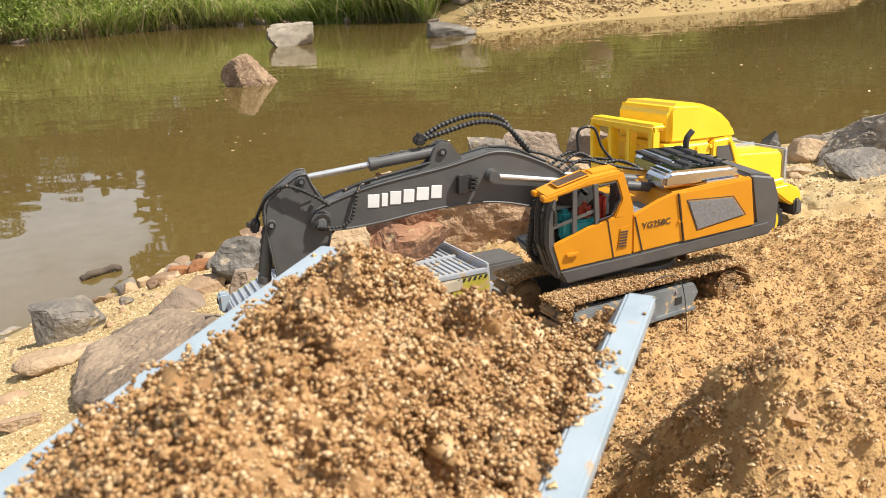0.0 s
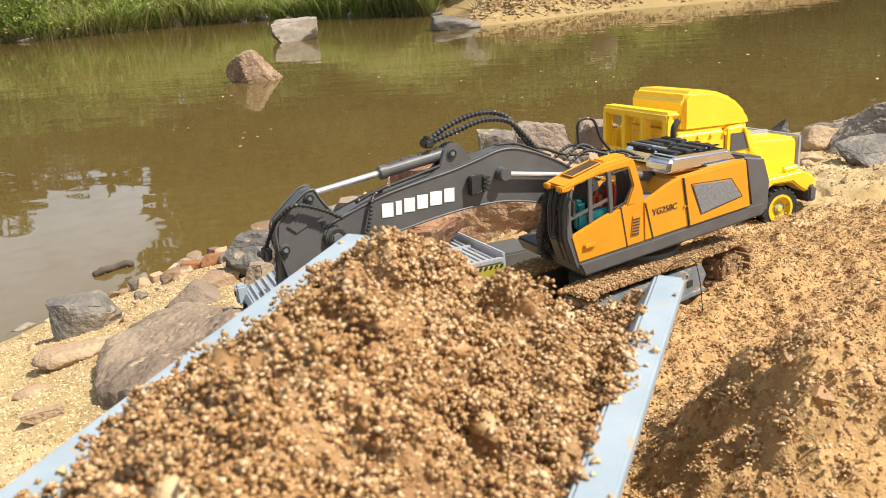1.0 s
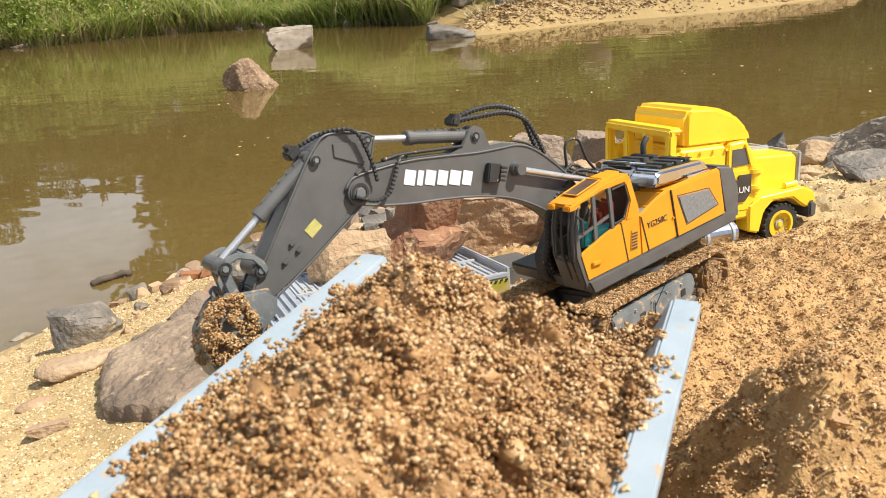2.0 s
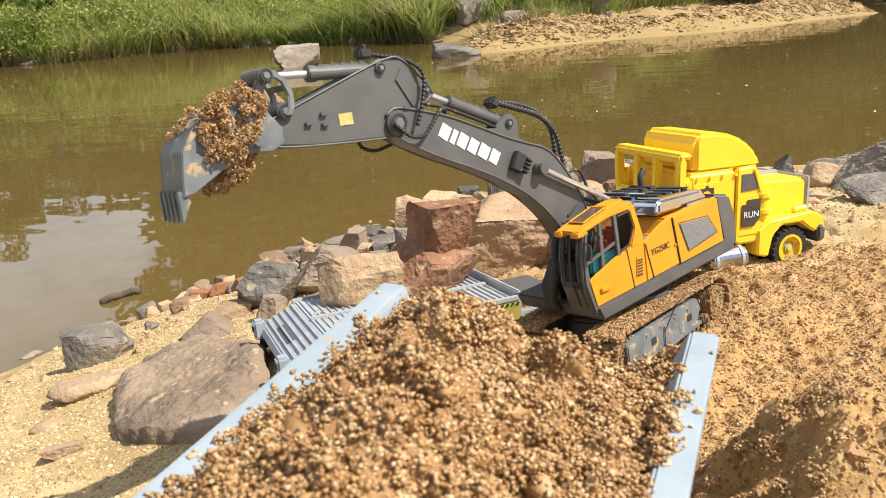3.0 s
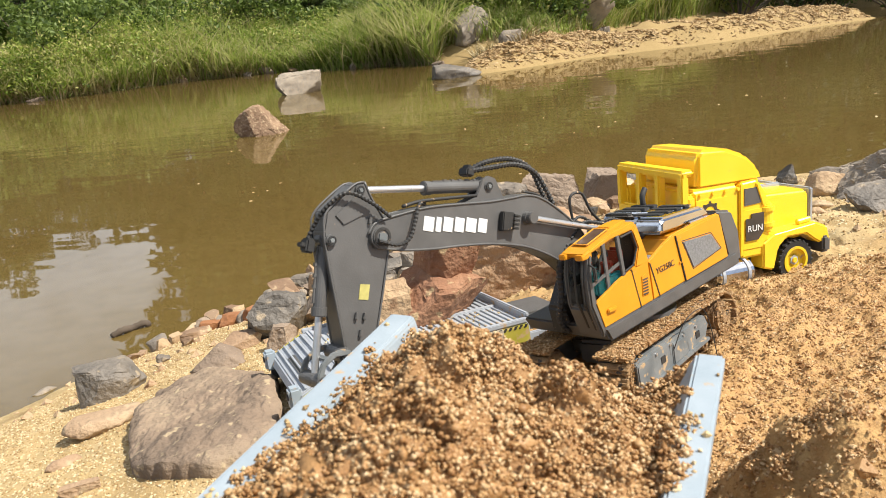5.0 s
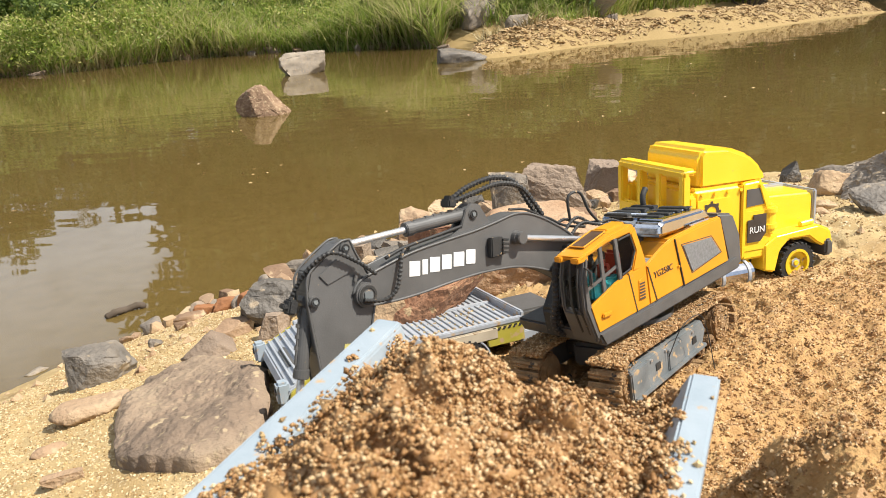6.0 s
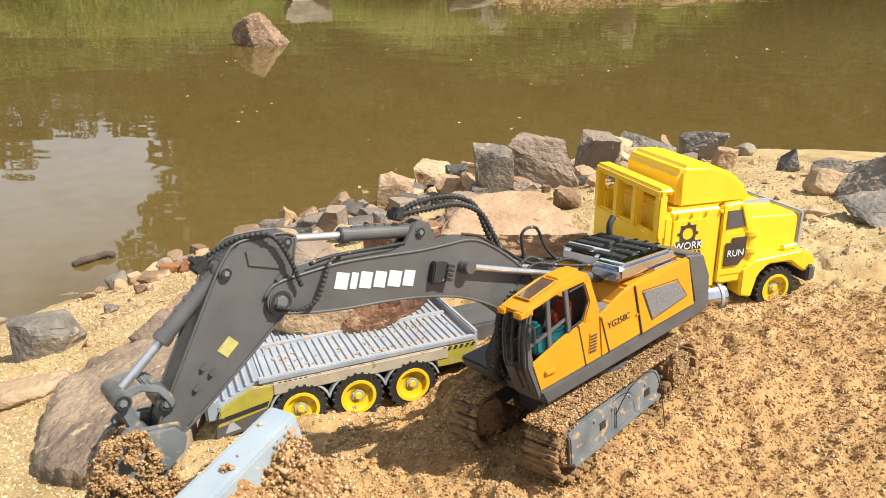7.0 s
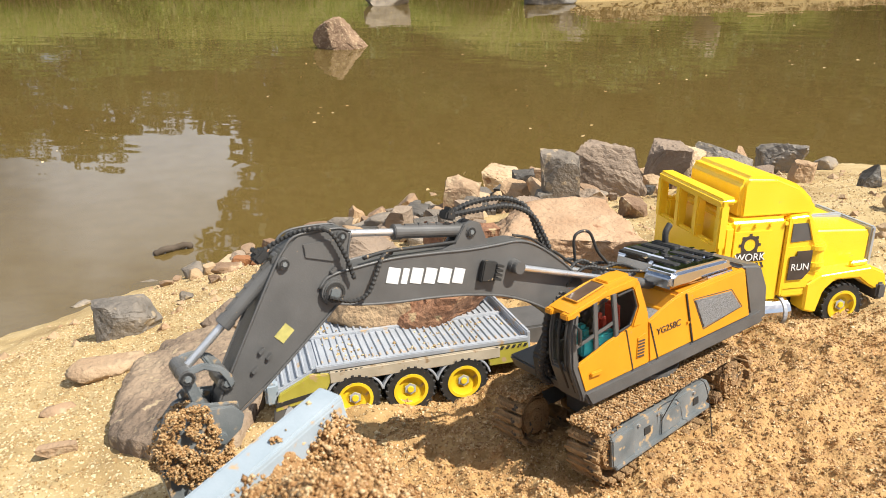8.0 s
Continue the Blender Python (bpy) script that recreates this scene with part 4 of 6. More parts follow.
def build_bucket(k):
    shell = [(0.0, 0.008), (0.02, 0.0075), (0.037, -0.004), (0.05, -0.025), (0.051, -0.045), (0.044, -0.066), (0.02, -0.09), (0.016, -0.082), (0.0125, -0.055), (0.005, -0.026), (-0.008, -0.012), (-0.0095, 0.0)]
    for s in (1, -1):
        part("side_plate", prism(shell, s * 0.0235 - 0.0016, s * 0.0235 + 0.0016, 0.0008), M["blue_grey"], k)
        part("ear", prism([(-0.009, -0.006), (-0.006, 0.008), (0.024, 0.0085), (0.033, -0.002), (0.02, -0.014), (0.0, -0.016)], s * 0.0155 - 0.0018, s * 0.0155 + 0.0018, 0.0008), M["blue_grey"], k)
        part("hook", prism([(0.03, -0.004), (0.036, 0.006), (0.031, 0.011), (0.025, 0.0085), (0.029, 0.004)], s * 0.0155 - 0.0018, s * 0.0155 + 0.0018, 0.0008), M["blue_grey"], k)
    outer = [(0.02, 0.002), (0.037, -0.004), (0.05, -0.025), (0.051, -0.045), (0.044, -0.066), (0.02, -0.09)]
    inner = [(0.019, -0.084), (0.041, -0.064), (0.0475, -0.045), (0.0468, -0.026), (0.035, -0.008), (0.02, -0.002)]
    part("back_plate", prism(outer + inner, -0.025, 0.025, 0.0008), M["blue_grey"], k)
    for i in range(5):
        y = -0.0205 + 0.01025 * i
        part("tooth", prism([(0.024, -0.086), (0.026, -0.09), (0.006, -0.1045), (0.014, -0.087)], y - 0.0028, y + 0.0028, 0.0006), M["blue_grey"], k)
    pin_parts(0.019, 0.0, 0.0066, k, 0.0365)
    part("bolt_plate", rod((0.008, -0.031, -0.017), (0.008, 0.031, -0.017), 0.0045, 14, bevel=0.0006), M["blue_grey"], k)
    rng = np.random.default_rng(3)
    lumps = 150
    u = rng.normal(0, 1, (lumps, 3))
    u /= np.linalg.norm(u, axis=1)[:, None]
    C = np.array([0.027, 0.0, -0.034]) + u * np.array([0.024, 0.0255, 0.034]) * rng.uniform(0.6, 1.12, (lumps, 1))
    D = np.array([0.033, 0.027, -0.022]) + u[:60] * np.array([0.021, 0.004, 0.03])
    E = np.array([0.005, 0.004, -0.042]) + u[60:100] * np.array([0.012, 0.018, 0.024])
    C = np.concatenate([C, D, E])
    P = crumbs(rng, C, rng.uniform(0.0025, 0.0075, len(C)), 90, False)
    load = new("sand_load", grains("sand_load", P, rng.uniform(0.0005, 0.0012, len(P)), M["grain"], 5))
    load.parent = k
    tagged(load, "clump of wet orange-brown sand", "", "", "stuff")
    core = bmesh.new()
    bmesh.ops.create_icosphere(core, subdivisions=3, radius=1)
    core.transform(Matrix.Translation((0.026, 0, -0.038)) @ Matrix.Diagonal((0.016, 0.02, 0.029, 1)))
    part("sand_core", core, M["sand"], k, "packed wet sand")


build_bucket(bucket)
for piece in bucket.children_recursive:
    piece.data.transform(Matrix.Scale(0.91, 4))


def cylinder_pair(name, r, barrel_len, rod_len, ribs=True):
    """A barrel along +x from its pin, and a rod along -x from its own pin."""
    a = tagged(new(name + "_barrel"), "dark grey hydraulic barrel")
    a.parent = excavator
    part("tube", rod((0.004, 0, 0), (barrel_len, 0, 0), r, 18, bevel=0.0006), M["grey"], a)
    part("collar", rod((barrel_len - 0.007, 0, 0), (barrel_len + 0.001, 0, 0), r * 1.18, 18, bevel=0.0006), M["grey"], a)
    part("eye", rod((0, -0.005, 0), (0, 0.005, 0), r * 1.25, 16, bevel=0.0006), M["grey"], a)
    if ribs:
        part("clip_rail", merge(box(0.006, barrel_len - 0.01, -0.001, 0.001, r * 0.9, r * 1.2), *[box(0.01 + 0.009 * i, 0.013 + 0.009 * i, -0.0016, 0.0016, r * 0.9, r * 1.35) for i in range(int((barrel_len - 0.02) / 0.009))]), M["grey"], a)
    b = tagged(new(name + "_rod"), "bright silver piston rod")
    b.parent = excavator
    part("shaft", rod((-rod_len, 0, 0), (-0.002, 0, 0), r * 0.55, 14), M["steel"], b)
    part("eye", rod((0, -0.005, 0), (0, 0.005, 0), r * 1.15, 16, bevel=0.0006), M["grey"], b)
    return a, b


stick_cyl = cylinder_pair("stick_cylinder", 0.0056, 0.072, 0.075)
bucket_cyl = cylinder_pair("bucket_cylinder", 0.0056, 0.062, 0.062)
boom_cyls = [cylinder_pair("boom_cylinder", 0.0054, 0.075, 0.11, False) for _ in range(2)]

idler = tagged(new("idler_link"), "curved grey bucket link")
idler.parent = excavator
for s in (1, -1):
    arc = [(-0.003, -0.003), (0.002, 0.0025), (0.009, 0.0075), (0.02, 0.008), (0.028, 0.0028), (0.032, -0.003), (0.034, 0.002), (0.03, 0.008), (0.022, 0.0125), (0.009, 0.0125), (0.0, 0.008), (-0.005, 0.002)]
    part("link_plate", prism(arc, s * 0.0145 - 0.0018, s * 0.0145 + 0.0018, 0.0008), M["blue_grey"], idler)
part("link_spacer", box(0.012, 0.017, -0.0145, 0.0145, 0.0085, 0.0115, 0.001), M["blue_grey"], idler)
pin_parts(0.03, 0.0, 0.0062, idler, 0.034)
push = tagged(new("push_link"), "short grey push link")
push.parent = excavator
part("link_bar", merge(prism([(-0.004, -0.004), (0.036, -0.0045), (0.038, 0.004), (-0.004, 0.004)], 0.0075, 0.0115, 0.001), prism([(-0.004, -0.004), (0.036, -0.0045), (0.038, 0.004), (-0.004, 0.004)], -0.0115, -0.0075, 0.001)), M["blue_grey"], push)


# ---- toy truck ----
def wheel(name, x, y, z, r, w, parent, s, group=""):
    """A wheel whose outer face looks to side s of the truck."""
    root = tagged(new(name), "black treaded tyre on a yellow rim")
    root.parent = parent
    root.location = (x, y, z)
    tyre = merge(ring((0, 0, 0), (0, 1, 0), r * 0.93, r * 0.62, w, 32), ring((0, 0, 0), (0, 1, 0), r * 0.96, r * 0.7, w * 0.8, 32))
    t = part("tyre", tyre, M["black"], root, "black rubber tyre")
    n = 22
    for i in range(n):
        a = 2 * math.pi * i / n
        for k in (1, -1):
            lug = box(-0.0018, 0.0018, 0.0 if k > 0 else -w * 0.52, w * 0.52 if k > 0 else 0.0, r * 0.88, r * 1.0, 0.0005, 1)
            lug.transform(Matrix.Rotation(a + (0.07 if k > 0 else -0.07), 4, "Y"))
            part("tread", lug, M["black"], t)
    rim_bm = merge(ring((0, s * w * 0.36, 0), (0, 1, 0), r * 0.68, r * 0.56, w * 0.36, 28), rod((0, -w * 0.3, 0), (0, s * w * 0.12, 0), r * 0.62, 28), ring((0, s * w * 0.2, 0), (0, 1, 0), r * 0.34, r * 0.2, w * 0.2, 18))
    rb = part("rim", rim_bm, M["rim"], root, "yellow plastic rim")
    part("hub", merge(rod((0, 0, 0), (0, s * w * 0.36, 0), r * 0.24, 6)), M["deck"], rb)
    part("hub_cap", rod((0, 0, 0), (0, s * w * 0.46, 0), r * 0.13, 12, bevel=0.0005), M["rim"], rb)
    for i in range(5):
        a = 2 * math.pi * i / 5
        spoke = box(-0.003, 0.003, s * w * 0.1 - 0.002, s * w * 0.1 + 0.002, r * 0.25, r * 0.58, 0.0006)
        spoke.transform(Matrix.Rotation(a, 4, "Y"))
        part("spoke", spoke, M["rim"], rb)
    return root


trailer = empty("flatbed_trailer", pose(-0.1172, 0.8002, 0.3297, -6.1, 0.8, 28.94), "grey toy flatbed trailer with olive side plates and yellow wheels", "toy trailer")


def build_trailer(tr):
    y0, y1 = -0.06, 0.13
    part("deck", merge(box(-0.112, 0.16, y0, y1, 0.066, 0.0745, 0.002), prism([(-0.112, 0.066), (-0.112, 0.0745), (-0.162, 0.052), (-0.168, 0.04)], y0 + 0.004, y1 - 0.004, 0.002)), M["deck"], tr, "ribbed grey deck dusty with sand")
    rib = box(-0.0014, 0.0014, y0 + 0.006, y0 + 0.086, 0.074, 0.0768, 0.0007, 1)
    rib2 = box(-0.0014, 0.0014, y0 + 0.1, y1 - 0.006, 0.074, 0.0768, 0.0007, 1)
    for src in (rib, rib2):
        me = bpy.data.meshes.new("deck_rib")
        src.to_mesh(me)
        src.free()
        me.materials.append(M["deck"])
        for i in range(30):
            ob = new("deck_rib", me)
            ob.parent = tr
            ob.location.x = -0.105 + 0.009 * i
    ramp_rib = box(-0.0014, 0.0014, y0 + 0.008, y1 - 0.008, 0.0, 0.0028, 0.0007, 1)
    me = bpy.data.meshes.new("ramp_rib")
    ramp_rib.to_mesh(me)
    ramp_rib.free()
    me.materials.append(M["deck"])
    for i in range(5):
        ob = new("ramp_rib", me)
        ob.parent = tr
        ob.matrix_basis = Matrix.Translation((-0.118 - 0.0088 * i, 0, 0.0718 - 0.0039 * i)) @ Matrix.Rotation(radians(-24), 4, "Y")
    part("deck_edge", merge(box(-0.115, 0.158, y0 - 0.002, y0 + 0.005, 0.072, 0.0785, 0.001), box(-0.115, 0.158, y1 - 0.005, y1 + 0.002, 0.072, 0.0785, 0.001), box(-0.112, 0.155, 0.028, 0.036, 0.0735, 0.0772, 0.001)), M["deck"], tr)
    for s, y in ((-1, y0), (1, y1)):
        part("side_rail", box(-0.1, 0.12, y + s * 0.001 - 0.003, y + s * 0.001 + 0.003, 0.055, 0.071, 0.0015), M["beige"], tr, "pale sand-coloured side rail")
        part("olive_plate", prism([(-0.166, 0.028), (-0.108, 0.04), (-0.092, 0.068), (-0.122, 0.07), (-0.16, 0.05)], y - 0.003, y + 0.003, 0.001), M["olive"], tr, "olive plate with a black band")
        part("black_band", prism([(-0.166, 0.034), (-0.108, 0.044), (-0.105, 0.05), (-0.163, 0.04)], y + s * 0.003 - 0.0006, y + s * 0.003 + 0.0006), M["black"], tr)
        part("tail_plate", prism([(-0.17, 0.012), (-0.11, 0.022), (-0.107, 0.041), (-0.167, 0.03)], y - 0.0025, y + 0.0025, 0.001), M["grey"], tr)
        part("warning_triangle", prism([(-0.158, 0.02), (-0.14, 0.0225), (-0.15, 0.036)], y + s * 0.0025 - 0.0005, y + s * 0.0025 + 0.0005), M["deck"], tr)
        part("olive_plate", prism([(0.105, 0.045), (0.16, 0.045), (0.158, 0.07), (0.1, 0.07)], y - 0.003, y + 0.003, 0.001), M["olive"], tr, "olive plate with hazard stripes")
        for i in range(6):
            part("hazard_stripe", prism([(0.11 + 0.008 * i, 0.066), (0.114 + 0.008 * i, 0.066), (0.117 + 0.008 * i, 0.0705), (0.113 + 0.008 * i, 0.0705)], y + s * 0.003 - 0.0005, y + s * 0.003 + 0.0005), M["black"], tr)
            part("hazard_stripe", prism([(-0.095 + 0.006 * i, 0.0665), (-0.092 + 0.006 * i, 0.0665), (-0.089 + 0.006 * i, 0.0705), (-0.092 + 0.006 * i, 0.0705)], y + s * 0.003 - 0.0005, y + s * 0.003 + 0.0005), M["black"], tr)
        for x in (-0.07, 0.0, 0.07):
            turn = [radians(12 + 13 * k) for k in range(13)]
            arch = [(x + math.cos(a) * 0.0375, 0.03 + math.sin(a) * 0.0345) for a in turn] + [(x + math.cos(a) * 0.0348, 0.03 + math.sin(a) * 0.0318) for a in turn[::-1]]
            part("wheel_arch", prism(arch, y - 0.0035, y + 0.0035, 0.0005, 1), M["deck"], tr)
            wheel("wheel", x, y - s * 0.006, 0.03, 0.0325, 0.021, tr, s)
    part("chassis_beam", merge(box(-0.15, 0.25, 0.0, 0.075, 0.03, 0.062, 0.003), box(-0.1, 0.1, y0 + 0.02, y1 - 0.02, 0.022, 0.036, 0.003)), M["grey"], tr)
    part("head_wall", merge(box(0.156, 0.162, y0, y1, 0.04, 0.085, 0.0015), box(0.158, 0.19, y0 + 0.002, y0 + 0.008, 0.03, 0.055, 0.0015)), M["deck"], tr)
    for y in (y0 + 0.012, y1 - 0.012):
        part("tail_lug", merge(box(-0.176, -0.16, y - 0.009, y + 0.009, 0.034, 0.062, 0.003)), M["tray"], tr)
        part("lug_hole", rod((-0.1775, y, 0.05), (-0.17, y, 0.05), 0.0042, 12), M["black"], tr)
    rng = np.random.default_rng(12)
    n = 420
    P = np.stack([rng.uniform(-0.1, 0.155, n), y0 + 0.19 * rng.beta(1.0, 1.6, n), np.full(n, 0.0755)], 1)
    keep = vnoise(P[:, 0] * 22, P[:, 1] * 22, 4) > 0.05
    ob = new("deck_sand", grains("deck_sand", P[keep], rng.uniform(0.0008, 0.0022, keep.sum()), M["pale_grain"], 13))
    ob.parent = tr
    tagged(ob, "spilt sand grains on the deck", "", "", "stuff")


build_trailer(trailer)

tractor = empty("toy_truck", pose(0.4449, 1.0681, 0.3688, -4.55, 0.85, 23.66), "bright yellow plastic toy semi truck with chrome details", "toy truck")


def build_tractor(t):
    ya, yb, ym = -0.06, 0.112, 0.026
    # sleeper cab, tall fairing, hood
    part("sleeper", box(-0.185, -0.1, ya + 0.004, yb - 0.004, 0.045, 0.168, 0.006, 3), M["yellow"], t)
    fair = prism([(-0.172, 0.165), (-0.172, 0.215), (-0.164, 0.224), (-0.12, 0.222), (-0.085, 0.208), (-0.06, 0.185), (-0.052, 0.165)], ya + 0.01, yb - 0.028, 0.0095, 5)
    part("roof_fairing", fair, M["yellow"], t, "tall rounded yellow roof fairing")
    part("cab", prism([(-0.1, 0.05), (-0.1, 0.168), (-0.068, 0.17), (-0.05, 0.142), (-0.045, 0.13), (-0.045, 0.05)], ya + 0.004, yb - 0.004, 0.004, 3), M["yellow"], t)
    part("hood", prism([(-0.046, 0.06), (-0.046, 0.14), (0.046, 0.136), (0.05, 0.128), (0.05, 0.06)], ya + 0.026, yb - 0.026, 0.006, 3), M["yellow"], t)
    part("grille", prism([(0.0485, 0.062), (0.0485, 0.138), (0.056, 0.138), (0.056, 0.062)], ya + 0.024, yb - 0.024, 0.002), M["deck"], t, "silver-grey radiator grille")
    part("hood_trim", box(-0.03, 0.045, ym - 0.004, ym + 0.004, 0.134, 0.142, 0.002), M["deck"], t)
    part("bumper", merge(box(0.052, 0.07, ya, yb, 0.036, 0.06, 0.004, 3), box(0.05, 0.062, ya - 0.004, ya + 0.014, 0.04, 0.064, 0.003)), M["grey"], t, "dark grey front bumper")
    for s, y in ((-1, ya), (1, yb)):
        i = y - s * 0.03
        lo, hi = min(y, i), max(y, i)
        fender = [(-0.062, 0.03), (-0.062, 0.07), (-0.04, 0.082), (0.04, 0.088), (0.062, 0.078), (0.068, 0.056), (0.05, 0.052), (0.036, 0.06), (0.02, 0.072), (-0.016, 0.072), (-0.032, 0.058), (-0.04, 0.024)]
        part("fender", prism(fender, lo, hi, 0.003, 3), M["yellow"], t)
        part("air_filter", merge(rod((-0.05, y - s * 0.014, 0.085), (-0.05, y - s * 0.014, 0.13), 0.014, 20, bevel=0.003), ring((-0.05, y - s * 0.014, 0.122), (0, 0, 1), 0.0165, 0.012, 0.006), ring((-0.05, y - s * 0.014, 0.098), (0, 0, 1), 0.0165, 0.012, 0.006)), M["yellow"], t)
        part("turn_light", rod((0.012, y - s * 0.012, 0.09), (0.036, y - s * 0.012, 0.092), 0.0045, 12, bevel=0.001), M["yellow"], t)
        part("door", prism([(-0.098, 0.064), (-0.098, 0.126), (-0.055, 0.126), (-0.05, 0.064)], y - s * 0.0045 - 0.0015, y - s * 0.0045 + 0.0015, 0.001), M["yellow"], t)
        part("window", prism([(-0.094, 0.132), (-0.094, 0.158), (-0.072, 0.158), (-0.058, 0.134)], y - s * 0.004 - 0.001, y - s * 0.004 + 0.001), M["grey"], t, "dark cab window")
        part("window_post", prism([(-0.061, 0.128), (-0.074, 0.164), (-0.069, 0.166), (-0.054, 0.13)], y - s * 0.004 - 0.0025, y - s * 0.004 + 0.0025, 0.001), M["yellow"], t)
        part("door_post", box(-0.104, -0.098, y - s * 0.0035 - 0.003, y - s * 0.0035 + 0.003, 0.056, 0.168, 0.0015), M["yellow"], t)
        for k in range(4):
            part("roof_stud", rod((-0.172 + 0.022 * k, y - s * 0.004, 0.16), (-0.172 + 0.022 * k, y - s * 0.001, 0.16), 0.0026, 10), M["yellow"], t)
        part("fuel_tank", merge(rod((-0.15, y - s * 0.012, 0.03), (-0.082, y - s * 0.012, 0.03), 0.0205, 24, bevel=0.004)), M["chrome"], t, "chromed fuel tank")
        for x in (-0.14, -0.094):
            part("tank_strap", ring((x, y - s * 0.012, 0.03), (1, 0, 0), 0.0218, 0.0195, 0.005), M["deck"], t)
        part("tank_step", box(-0.15, -0.08, y + s * 0.004 - 0.006, y + s * 0.004 + 0.006, 0.004, 0.009, 0.001), M["chrome"], t)
        wheel("front_wheel", 0.0, y - s * 0.011, 0.033, 0.033, 0.022, t, s)
        for k in (0, 1):
            part("sun_horn", rod((-0.05, ym + s * 0.018, 0.176 + 0.004 * k), (-0.044, ym + s * 0.018, 0.19 + 0.002 * k), 0.004, 12, 0.006), M["chrome"], t)
    # stickers on the near side
    y = ya + 0.0035
    badge = part("badge_panel", prism([(-0.18, 0.085), (-0.18, 0.152), (-0.125, 0.152), (-0.125, 0.085)], y - 0.001, y + 0.0012, 0.0006), M["yellow"], t)
    flip = Matrix(((1, 0, 0, 0), (0, 0, -1, y - 0.0014), (0, 1, 0, 0), (0, 0, 0, 1)))
    part("badge_gear", merge(ring((-0.156, y - 0.0012, 0.133), (0, 1, 0), 0.0135, 0.0085, 0.0006, 12), *[box(-0.156 + math.cos(a) * 0.014 - 0.002, -0.156 + math.cos(a) * 0.014 + 0.002, y - 0.0015, y - 0.001, 0.133 + math.sin(a) * 0.014 - 0.002, 0.133 + math.sin(a) * 0.014 + 0.002) for a in [math.pi * k / 4 for k in range(8)]]), M["print_dark"], badge, "black gear emblem")
    part("badge_bar", merge(box(-0.174, -0.134, y - 0.0014, y - 0.001, 0.1095, 0.1225), *[prism([(-0.146 + 0.006 * k, 0.1), (-0.143 + 0.006 * k, 0.1), (-0.147 + 0.006 * k, 0.108), (-0.15 + 0.006 * k, 0.108)], y - 0.0014, y - 0.001) for k in range(3)]), M["print_dark"], badge)
    letters("badge_word", "WORK", 0.0145, Matrix.Translation((-0.154, -0.0005, 0.111)) @ flip, M["white"], badge, 0.0003)
    plate = part("door_sticker", merge(prism([(-0.093, 0.078), (-0.093, 0.112), (-0.083, 0.112), (-0.083, 0.119), (-0.06, 0.119), (-0.06, 0.09), (-0.07, 0.078)], ya + 0.001, ya + 0.0022)), M["print_dark"], t, "black door sticker")
    letters("door_word", "RUN", 0.0135, Matrix.Translation((-0.0765, 0, 0.092)) @ Matrix(((1, 0, 0, 0), (0, 0, -1, ya + 0.0006), (0, 1, 0, 0), (0, 0, 0, 1))), M["white"], plate, 0.0003)
    # headboard behind the cab with three openings
    g0, g1 = -0.205, -0.194
    guard = [box(g0, g1, ya, yb, 0.185, 0.198, 0.003), box(g0, g1, ya, yb, 0.03, 0.135, 0.003)]
    for yy in (ya, ya + 0.056, ya + 0.105, yb - 0.012):
        guard.append(box(g0 - 0.001, g1 + 0.001, yy, yy + 0.012, 0.13, 0.19, 0.002))
    part("headboard", merge(*guard, box(g0 - 0.0015, g1 + 0.012, ya, yb, 0.1895, 0.199, 0.004, 3)), M["yellow"], t, "yellow headboard with three openings")
    for y in (ya, yb - 0.02):
        part("rear_step", box(-0.196, -0.182, y, y + 0.02, 0.1, 0.16, 0.003), M["yellow"], t)
    part("chassis", merge(box(-0.25, 0.05, ym - 0.03, ym + 0.03, 0.02, 0.05, 0.003)), M["grey"], t)
    for s, y in ((-1, ya), (1, yb)):
        wheel("rear_wheel", -0.215, y - s * 0.011, 0.033, 0.033, 0.022, t, s)


build_tractor(tractor)


# ---- sand tray in the foreground ----
def tray_point(u, v, z):
    p = TRAY + TU * u + TV * v
    return Vector((p.x, p.y, z))


def build_tray():
    m = Matrix.Translation(tray_point(0, 0, 0)) @ Matrix(((TU.x, -TV.x, 0, 0), (TU.y, -TV.y, 0, 0), (0, 0, 1, 0), (0, 0, 0, 1)))
    m = m @ Matrix.Translation((0, 0, 0.607)) @ Matrix.Rotation(math.atan(DROP), 4, "X") @ Matrix.Translation((0, 0, -0.607))
    t = empty("sand_tray", m, "pale grey plastic dump bed heaped with sand", "dump bed")
    # local: x across, y ahead, from its open front at y 0 back to -0.55
    part("side_wall", prism([(-0.019, 0.606), (-0.017, 0.607), (0.0, 0.607), (0.0015, 0.604), (0.011, 0.56), (0.04, 0.515), (0.04, 0.505), (0.03, 0.51), (0.005, 0.555), (-0.019, 0.57)], -0.55, 0.0, 0.0014), M["tray"], t)
    part("side_wall", prism([(0.2, 0.607), (0.216, 0.607), (0.216, 0.598), (0.211, 0.596), (0.166, 0.51), (0.156, 0.505), (0.15, 0.515)], -0.55, -0.0115, 0.0014), M["tray"], t)
    part("floor", box(0.035, 0.16, -0.55, -0.01, 0.502, 0.51, 0.002), M["tray"], t)
    part("tail_wall", prism([(-0.01, 0.6), (0.211, 0.6), (0.16, 0.505), (0.035, 0.505)], -0.565, -0.548, 0.003), M["tray"], t)
    for x in (0.045, 0.13):
        for y in (-0.5, -0.12):
            part("leg", box(x, x + 0.02, y, y + 0.03, 0.3, 0.505, 0.002), M["grey"], t)
    return t


